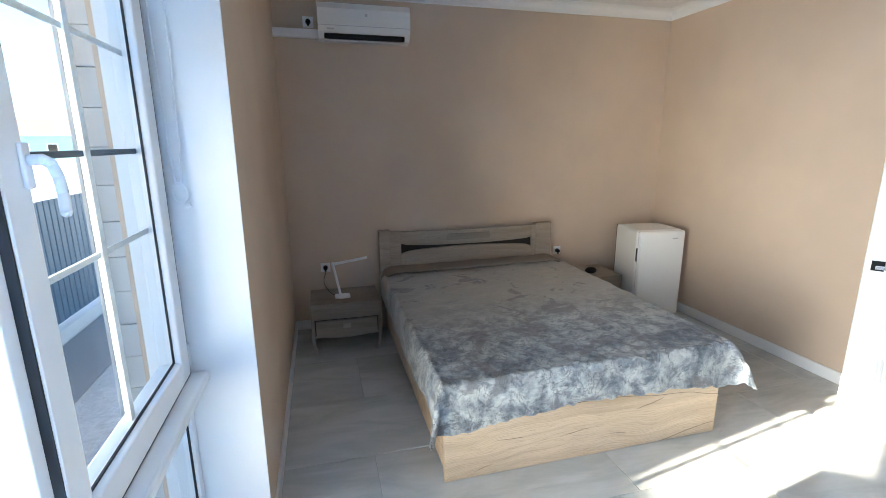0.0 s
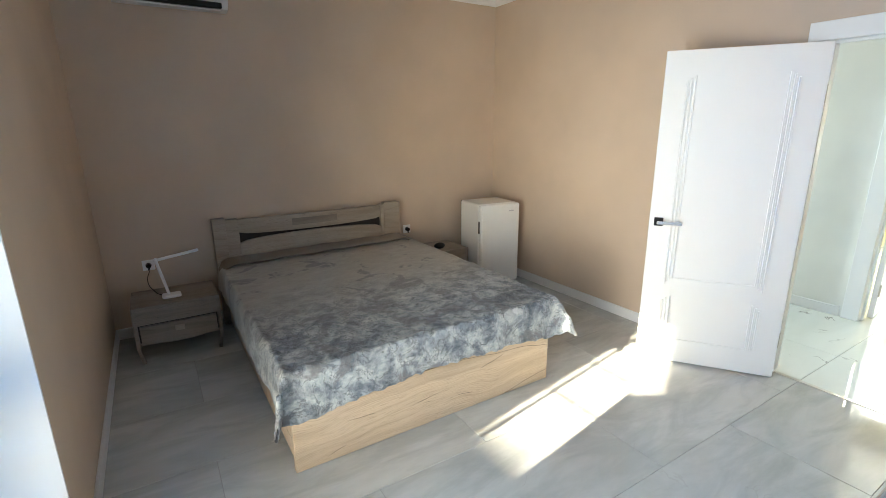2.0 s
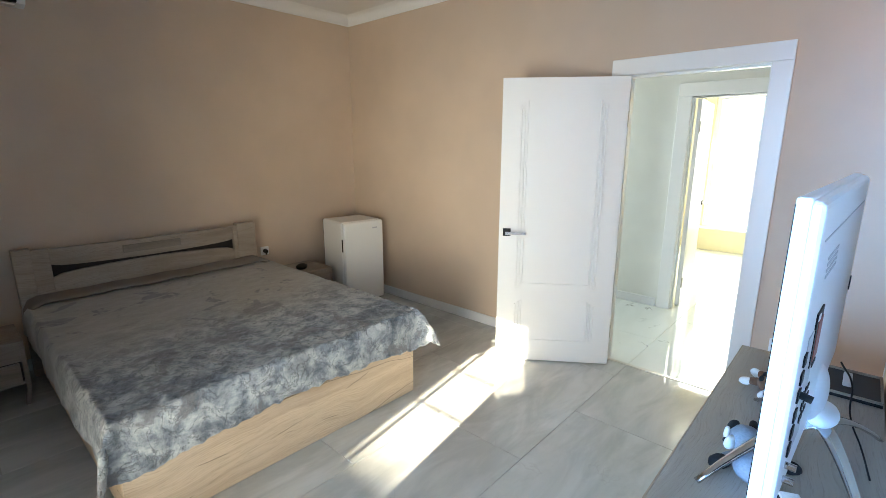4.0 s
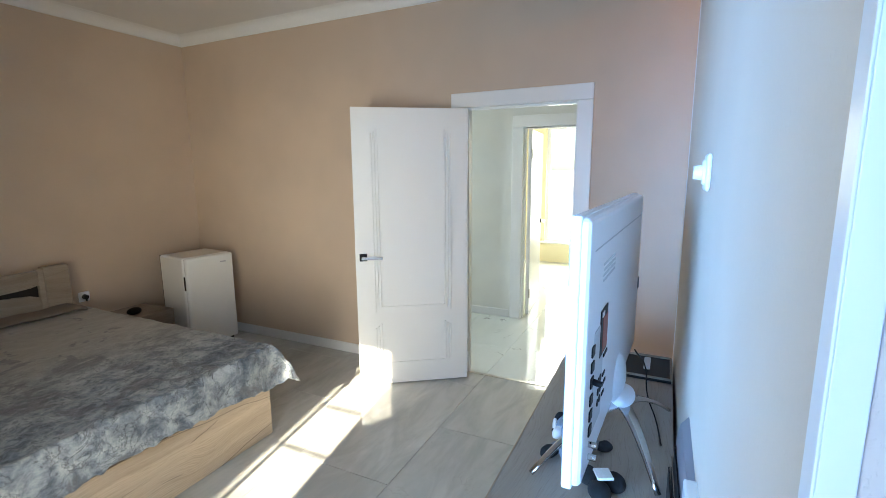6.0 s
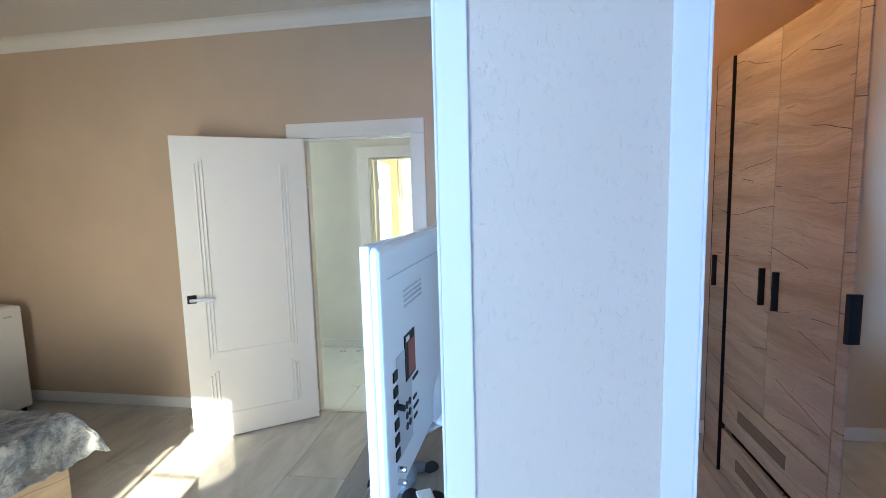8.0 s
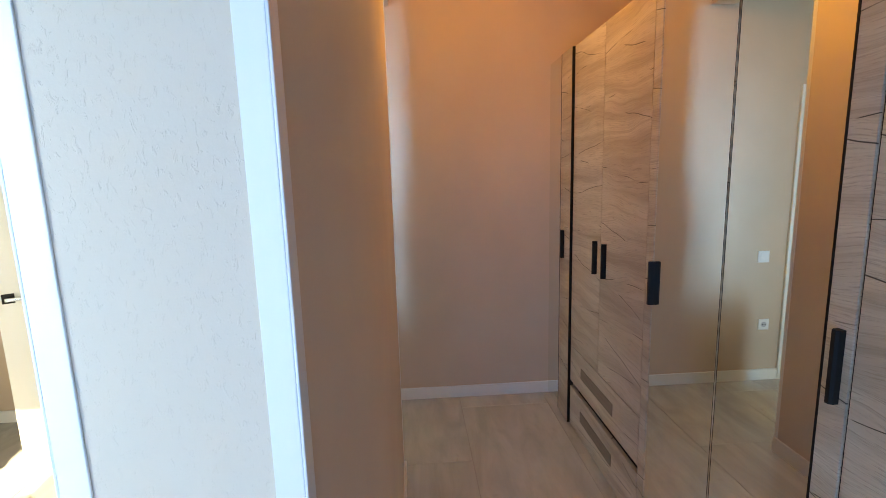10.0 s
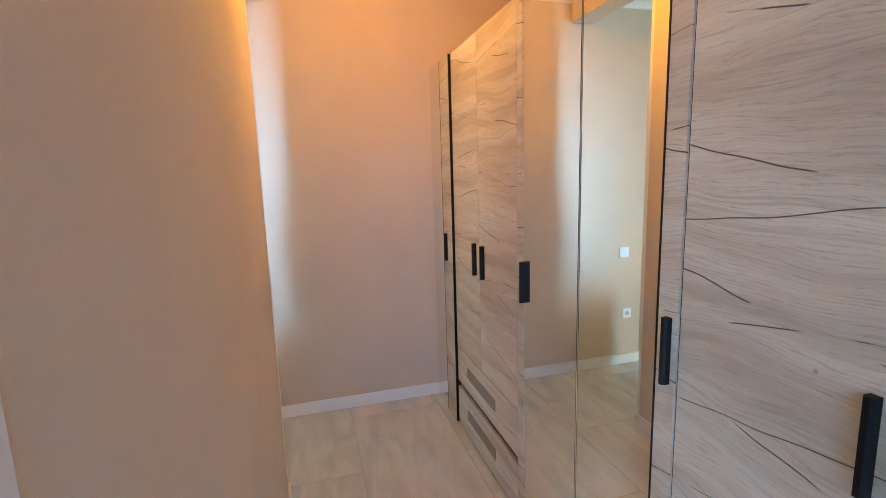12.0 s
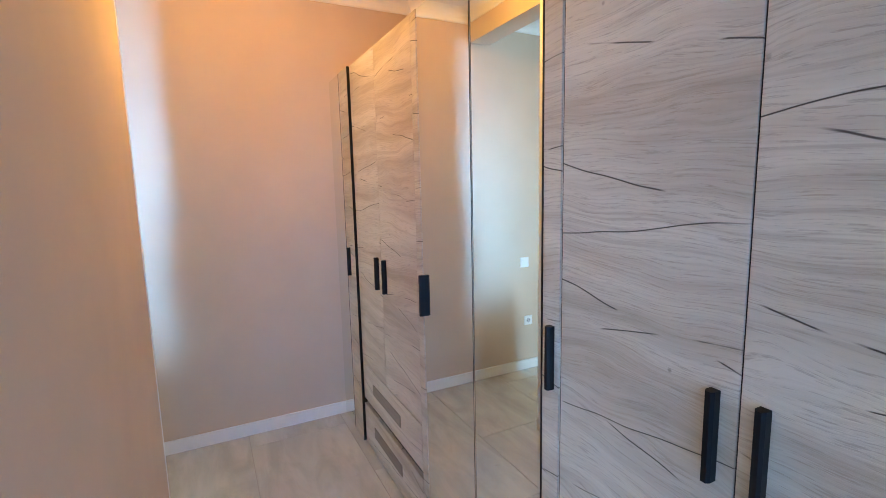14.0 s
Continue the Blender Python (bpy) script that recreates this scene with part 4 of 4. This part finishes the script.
for z in (1.20, 1.165, 1.13, 1.09, 1.055, 1.02):
    part("port", B(0.060, 0.088, -0.047, -0.0435, z - 0.011, z + 0.011), M_BLACK, bk2)
for k in range(6):
    part("port", rod(bmesh.new(), (0.150 + 0.024 * (k % 2), -0.0475, 1.10 - 0.026 * (k // 2)), (0.150 + 0.024 * (k % 2), -0.044, 1.10 - 0.026 * (k // 2)), 0.009), M_BLACK, bk2)
for z in (0.985, 0.955):
    part("aerial_jack", rod(bmesh.new(), (0.075, -0.062, z), (0.075, -0.044, z), 0.007), M_STEEL, bk2)
sticker = part("label_plate", B(0.150, 0.235, -0.047, -0.0435, 1.155, 1.265, bevel=0.001), M_BLACK, bk2, "dark sticker with a reddish field")
part("label_field", B(0.172, 0.231, -0.0482, -0.047, 1.162, 1.245), M_RED, sticker)
part("label_strip", B(0.158, 0.185, -0.0482, -0.047, 1.249, 1.260), M_PVC, sticker)
for z, w in ((1.135, 0.05), (1.085, 0.03), (1.06, 0.045), (1.035, 0.03)):
    part("print_bar", B(0.212, 0.212 + w, -0.046, -0.0435, z, z + 0.008), M_BLACK, bk2)
part("usb_stick", rod(bmesh.new(), (0.074, -0.066, 1.128), (0.074, -0.046, 1.132), 0.007), M_BLACK, bk2)
part("port", B(0.93, 0.955, -0.047, -0.043, 1.14, 1.18), M_BLACK, bk2)
bm = bmesh.new()
ball(bm, (0.50, -0.022, 0.965), 0.1, (0.85, 0.28, 0.72), 24)
ball(bm, (0.50, -0.044, 0.912), 0.055, (1.10, 0.65, 0.50), 20)
part("neck_cover", bm, M_TV, tv, smooth=True)


def blade(foot, hub=Vector((0.50, -0.040, 0.885))):
    """A flat leg that arches from the hub and tapers to its foot."""
    foot = Vector(foot)
    knee = Vector((hub.x + (foot.x - hub.x) * 0.30, hub.y + (foot.y - hub.y) * 0.35, hub.z + 0.012))
    bm = bmesh.new()
    side = (foot - hub).cross(Vector((0, 0, 1))).normalized()
    rings = []
    for k in range(15):
        u = k / 14
        c = hub * (1 - u) ** 2 + knee * (2 * u * (1 - u)) + foot * u * u
        along = ((knee - hub) * (1 - u) + (foot - knee) * u).normalized()
        up = side.cross(along).normalized()
        w, h = 0.024 - 0.015 * u, 0.010 - 0.004 * u
        rings.append([bm.verts.new(c + side * (w * math.cos(a)) + up * (h * math.sin(a))) for a in (n * math.pi / 5 for n in range(10))])
    for a, b in zip(rings, rings[1:]):
        for n in range(10):
            q = (n + 1) % 10
            bm.faces.new((a[n], a[q], b[q], b[n]))
    bm.faces.new(rings[0][::-1])
    bm.faces.new(rings[-1])
    return bm


for foot in ((0.785, -0.165, 0.757), (0.300, -0.165, 0.757), (0.235, 0.150, 0.757), (0.785, 0.135, 0.757)):
    part("leg", blade(foot), M_STEEL, tv, "chrome arched leg", smooth=True)

# small things on the console
bx = thing("set_top_box", pose(1.97, -0.20, 0.75), "flat black tray with a small remote on the console", "tray")
part("tray", B(0, 0.235, 0.0, 0.185, 0.0, 0.012, bevel=0.003), M_BLACK, bx)
part("rim", many((0, 0.235, 0, 0.006, 0.012, 0.02), (0, 0.235, 0.179, 0.185, 0.012, 0.02), (0, 0.006, 0.006, 0.179, 0.012, 0.02), (0.229, 0.235, 0.006, 0.179, 0.012, 0.02)), M_STAND, bx)
part("remote", B(0.08, 0.19, 0.08, 0.105, 0.012, 0.026, bevel=0.004), M_GREY, bx)
cable("television_cable", [(1.62, -0.075, 1.0), (1.72, -0.11, 0.90), (1.74, -0.12, 0.80), (1.66, -0.15, 0.757), (1.50, -0.17, 0.756)], 0.0025, "black cable drooping behind the television")


def plush(name, x, y, blobs, colours, label):
    """A small soft toy lying on the console, one mesh of stuffed shapes: centre, size, turn, colour."""
    me = bpy.data.meshes.new(name)
    bm = bmesh.new()
    for c, size, turn, tone in blobs:
        got = bmesh.ops.create_uvsphere(bm, u_segments=18, v_segments=11, radius=1.0,
                                        matrix=pose(*c, 0, 0, turn) @ Matrix.Diagonal((*size, 1)))
        for f in {f for v in got["verts"] for f in v.link_faces}:
            f.material_index, f.smooth = tone, True
    for v in bm.verts:
        v.co += 0.0022 * Vector((noise.noise(v.co * 60), noise.noise(v.co * 60 + Vector((9, 0, 0))), noise.noise(v.co * 60 + Vector((0, 9, 0)))))
        v.co.z = max(0.0005, v.co.z)
    bm.to_mesh(me)
    bm.free()
    for mm in colours:
        me.materials.append(mm)
    ob = new(name, me)
    ob.matrix_world = pose(x, y, 0.75)
    return tagged(ob, label, "soft toy", "soft toys")


plush("plush_toy", 1.89, 0.085, [
    ((0.0, 0.0, 0.026), (0.062, 0.036, 0.028), -20, 0), ((-0.045, 0.012, 0.030), (0.030, 0.028, 0.026), 0, 0),
    ((-0.02, 0.045, 0.018), (0.016, 0.030, 0.014), 35, 0), ((0.045, 0.030, 0.018), (0.014, 0.028, 0.014), -30, 0),
    ((-0.075, -0.005, 0.016), (0.034, 0.013, 0.013), 12, 0), ((0.05, -0.03, 0.016), (0.014, 0.030, 0.013), 40, 0),
    ((-0.032, 0.072, 0.016), (0.014, 0.022, 0.014), 25, 1), ((0.058, 0.056, 0.017), (0.014, 0.020, 0.015), -25, 1),
    ((-0.108, 0.010, 0.016), (0.022, 0.014, 0.014), -25, 1), ((0.072, -0.052, 0.016), (0.014, 0.020, 0.014), 40, 1),
    ((-0.058, 0.026, 0.050), (0.010, 0.008, 0.012), 0, 2), ((-0.03, 0.02, 0.054), (0.010, 0.008, 0.012), 0, 2)],
    (M_TOYBROWN, M_TOYWHITE, M_TOYBLACK), "small dark brown plush animal with white paws")
plush("plush_toy", 1.37, 0.068, [
    ((-0.045, -0.012, 0.034), (0.070, 0.046, 0.036), 12, 0), ((0.035, 0.018, 0.046), (0.048, 0.044, 0.040), 0, 0),
    ((-0.035, 0.034, 0.024), (0.038, 0.018, 0.018), -35, 0), ((0.02, -0.045, 0.020), (0.020, 0.040, 0.017), 25, 0),
    ((-0.068, 0.054, 0.022), (0.032, 0.019, 0.019), -35, 1), ((0.03, -0.085, 0.018), (0.018, 0.026, 0.016), 20, 1),
    ((0.090, 0.008, 0.060), (0.020, 0.012, 0.021), 20, 1), ((0.050, 0.050, 0.066), (0.020, 0.012, 0.021), -30, 1),
    ((-0.006, 0.046, 0.050), (0.022, 0.012, 0.019), -20, 2), ((0.028, 0.060, 0.052), (0.017, 0.008, 0.022), 15, 2),
    ((0.012, 0.060, 0.042), (0.008, 0.007, 0.007), 0, 1)],
    (M_TOYGREY, M_TOYBLACK, M_TOYWHITE), "small blue-grey plush animal with black paws and ears")
pad = thing("remote_bundle", pose(1.225, -0.035, 0.75, 0, 0, 25), "black and white soft pouch lying behind the television", "pouch")
for p in ((-0.035, 0.02), (0.03, 0.03), (0.0, -0.03)):
    part("lobe", ball(bmesh.new(), (p[0], p[1], 0.022), 0.032, (1.1, 0.9, 0.68)), M_TOYBLACK, pad, smooth=True)
part("tag", B(-0.02, 0.025, -0.022, 0.02, 0.040, 0.047, bevel=0.002), M_TOYWHITE, pad)

# silver slatted device standing between console and wall
sv = thing("heater", pose(0.86, -0.245, 0, 0, 0, 1.6), "silver-grey slatted panel heater standing by the wall", "heater")
prof = [(0.0, 0.0), (0.055, 0.0), (0.055, 0.90), (0.048, 0.95), (0.03, 0.975), (0.008, 0.98), (0.0, 0.975)]
part("cover", prism(bmesh.new(), [(p - 0.02, z) for p, z in prof], 0.0, 0.42, "x"), M_PANEL, sv)
for k in range(3):
    part("slat", B(0.03, 0.40, 0.036 + 0.005 * k, 0.039 + 0.005 * k, 0.05, 0.90 - 0.03 * k), M_STEEL if k % 2 else M_BLACK, sv)

part("end_cap", B(-0.004, 0.140, -0.024, 0.0385, 0.0, 0.984, bevel=0.004), M_PVC, sv, "white plastic end cap")

# switches
def switch(m, label):
    t = thing("light_switch", m, label, "switch")
    part("plate", B(-0.042, 0.042, 0, 0.009, -0.042, 0.042, bevel=0.004), M_PVC, t)
    part("rocker", B(-0.028, 0.028, 0.009, 0.014, -0.028, 0.028, bevel=0.003), M_PVC, t)
    return t


rot = thing("thermostat", PA @ pose(0.905, 0.0005, 1.57), "white rotary thermostat on the partition", "thermostat")
part("plate", B(-0.042, 0.042, 0, 0.010, -0.042, 0.042, bevel=0.006), M_PVC, rot)
part("collar", rod(bmesh.new(), (0, 0.010, 0), (0, 0.016, 0), 0.029, 0.026, seg=24), M_PVC, rot)
part("knob", rod(bmesh.new(), (0, 0.016, 0), (0, 0.034, 0), 0.017, 0.015, seg=20), M_PVC, rot)
switch(pose(XE, 0.15, 0.935, 0, 0, 90), "white single light switch by the doorway")
socket("wall_socket", pose(XE, 0.19, 0.43, 0, 0, -90), "white empty wall socket by the doorway", False)

# ---- wardrobe ----
YF = -1.405
WT = 2.272


def wardrobe(x0, x1, label):
    t = thing("wardrobe", pose(0, YF, 0), label, "wardrobe", "fitted wardrobes")
    part("side_panel", B(x0, x0 + 0.016, -0.58, -0.022, 0.0, WT), M_WARDROBE, t)
    part("side_panel", B(x1 - 0.016, x1, -0.58, -0.022, 0.0, WT), M_WARDROBE, t)
    part("top_panel", B(x0 + 0.016, x1 - 0.016, -0.58, -0.022, WT - 0.018, WT), M_WARDROBE, t)
    part("bottom_panel", B(x0 + 0.016, x1 - 0.016, -0.58, -0.022, 0.0, 0.03), M_WARDROBE, t)
    part("back_panel", B(x0 + 0.016, x1 - 0.016, -0.58, -0.572, 0.03, WT - 0.018), M_WARDROBE, t)
    # dark sheet stands in for the shade behind the door gaps
    part("shadow_gap", B(x0 + 0.016, x1 - 0.016, -0.060, -0.050, 0.03, WT - 0.018), M_DARK, t)
    return t


def wood_door(t, x0, x1, z0, z1, hx):
    d = part("door", B(x0 + 0.0018, x1 - 0.0018, -0.02, 0.0, z0, z1, bevel=0.0015), M_WARDROBE, t)
    bar_handle(d, hx)
    return d


def bar_handle(d, hx):
    bm = bmesh.new()
    prism(bm, [(hx - 0.009, 0.0), (hx + 0.009, 0.0), (hx + 0.009, 0.016), (hx + 0.005, 0.023), (hx - 0.005, 0.023), (hx - 0.009, 0.016)], 1.050, 1.222, "z")
    part("handle", bm, M_BLACK, d, "matt black bar handle")


def mirror_door(t, x0, x1, strip, side, z0, z1, hx):
    """A door with a mirror; the oak strip with the handle stands on one side."""
    d = part("door", B(x0 + 0.0018, x1 - 0.0018, -0.02, -0.004, z0, z1, bevel=0.001), M_WARDROBE, t)
    if side > 0:
        a, b = x0 + 0.004, x1 - strip
        s0, s1 = x1 - strip + 0.004, x1 - 0.003
    else:
        a, b = x0 + strip, x1 - 0.004
        s0, s1 = x0 + 0.003, x0 + strip - 0.004
    part("mirror", B(a + 0.002, b - 0.002, -0.004, 0.0, z0 + 0.002, z1 - 0.002), M_MIRROR, d, "clear mirror glass")
    part("strip", B(s0, s1, -0.004, 0.002, z0, z1, bevel=0.001), M_WARDROBE, d)
    e = b if side > 0 else a
    if side < 0:
        part("edge_profile", B(e - 0.0025, e + 0.0025, -0.004, 0.0025, z0, z1), M_BLACK, d)
    bar_handle(d, hx)


zl, zh = 0.012, WT - 0.006
w1 = wardrobe(0.085, 0.983, "two-door wardrobe of whitewashed oak with black handles")
wood_door(w1, 0.085, 0.535, zl, zh, 0.493)
wood_door(w1, 0.535, 0.983, zl, zh, 0.577)
w2 = wardrobe(0.985, 1.888, "wardrobe with two mirrored doors and oak edge strips")
mirror_door(w2, 0.985, 1.422, 0.072, -1, zl, zh, 1.014)
mirror_door(w2, 1.422, 1.888, 0.062, 1, zl, zh, 1.822)
w3 = wardrobe(1.890, 2.768, "two-door wardrobe with two drawers at the bottom")
wood_door(w3, 1.890, 2.350, 0.530, zh, 2.285)
wood_door(w3, 2.350, 2.768, 0.530, zh, 2.40)
for z0, z1, zc in ((0.300, 0.523, 0.418), (0.012, 0.262, 0.150)):
    d = part("drawer", B(1.893, 2.765, -0.02, 0.0, z0, z1, bevel=0.0015), M_WARDROBE, w3)
    part("grip", B(2.155, 2.585, -0.001, 0.003, zc - 0.032, zc + 0.032, bevel=0.001), M_STAND, d, "brownish grip plate")
# dark strips set into the door gaps in place of their shade
for t, x, z0 in ((w1, 0.535, zl), (w1, 0.984, zl), (w2, 1.422, zl), (w2, 1.889, zl), (w3, 2.350, 0.53), (w3, 2.769, zl)):
    part("gap_shade", B(x - 0.0014, x + 0.0014, -0.018, -0.003, z0, zh), M_DARK, t)
w4 = wardrobe(2.770, 3.206, "narrow wardrobe with one mirrored door")
w4.location.y += 0.012
# black line drawn over the gap beside the last wardrobe
part("edge_profile", B(2.7705, 2.7735, -0.02, 0.0025, zl, zh), M_BLACK, w4)
mirror_door(w4, 2.770, 3.206, 0.19, -1, zl, zh, 2.885)

# closet's ceiling spot
sp = thing("ceiling_spot", pose(2.25, -0.95, ZC), "small recessed warm ceiling spot in the closet", "ceiling light")
bm = bmesh.new()
for k in range(24):
    u, v = k / 24 * 2 * math.pi, (k + 1) / 24 * 2 * math.pi
    a = [bm.verts.new((r * math.cos(w), r * math.sin(w), z)) for w in (u, v) for r, z in ((0.032, -0.003), (0.048, -0.008), (0.052, 0.0))]
    bm.faces.new((a[0], a[1], a[4], a[3]))
    bm.faces.new((a[1], a[2], a[5], a[4]))
part("ring", bm, M_STEEL, sp)

# ---- floor tiles, laid in running bond ----
def tiles(parent, x_from, x_to, y_from, y_to, material, ox, oy, w=1.2, h=0.6, bond=0.5):
    cache = {}
    g = 0.0012
    row = math.floor((y_from - oy) / h)
    while oy + row * h < y_to:
        y0, y1 = max(y_from, oy + row * h), min(y_to, oy + row * h + h)
        shift = ox + (bond * w if row % 2 else 0.0)
        col = math.floor((x_from - shift) / w)
        while shift + col * w < x_to:
            x0, x1 = max(x_from, shift + col * w), min(x_to, shift + col * w + w)
            if x1 - x0 > 0.01 and y1 - y0 > 0.01:
                key = (round(x1 - x0, 3), round(y1 - y0, 3))
                if key not in cache:
                    a, b = key[0] / 2 - g, key[1] / 2 - g
                    bm = bmesh.new()
                    lo = [bm.verts.new((sx * a, sy * b, -0.006)) for sx, sy in ((-1, -1), (1, -1), (1, 1), (-1, 1))]
                    mid = [bm.verts.new((sx * a, sy * b, -0.0012)) for sx, sy in ((-1, -1), (1, -1), (1, 1), (-1, 1))]
                    hi = [bm.verts.new((sx * (a - 0.001), sy * (b - 0.001), 0.0)) for sx, sy in ((-1, -1), (1, -1), (1, 1), (-1, 1))]
                    bm.faces.new(hi)
                    for k in range(4):
                        q = (k + 1) % 4
                        bm.faces.new((lo[k], lo[q], mid[q], mid[k]))
                        bm.faces.new((mid[k], mid[q], hi[q], hi[k]))
                    me = bpy.data.meshes.new("tile")
                    bmesh.ops.recalc_face_normals(bm, faces=bm.faces[:])
                    bm.to_mesh(me)
                    bm.free()
                    me.materials.append(material)
                    cache[key] = me
                o = new("tile", cache[key])
                o.parent = parent
                o.location = ((x0 + x1) / 2, (y0 + y1) / 2, 0)
            col += 1
        row += 1


tiles(bpy.data.objects["floor"], XW, XE + 0.06, YS, YN, M_TILE, 0.655, 1.05)
tiles(bpy.data.objects["floor_hall"], XE + 0.06, R2, -1.6, 3.3, M_TILE2, 3.28, 0.45)
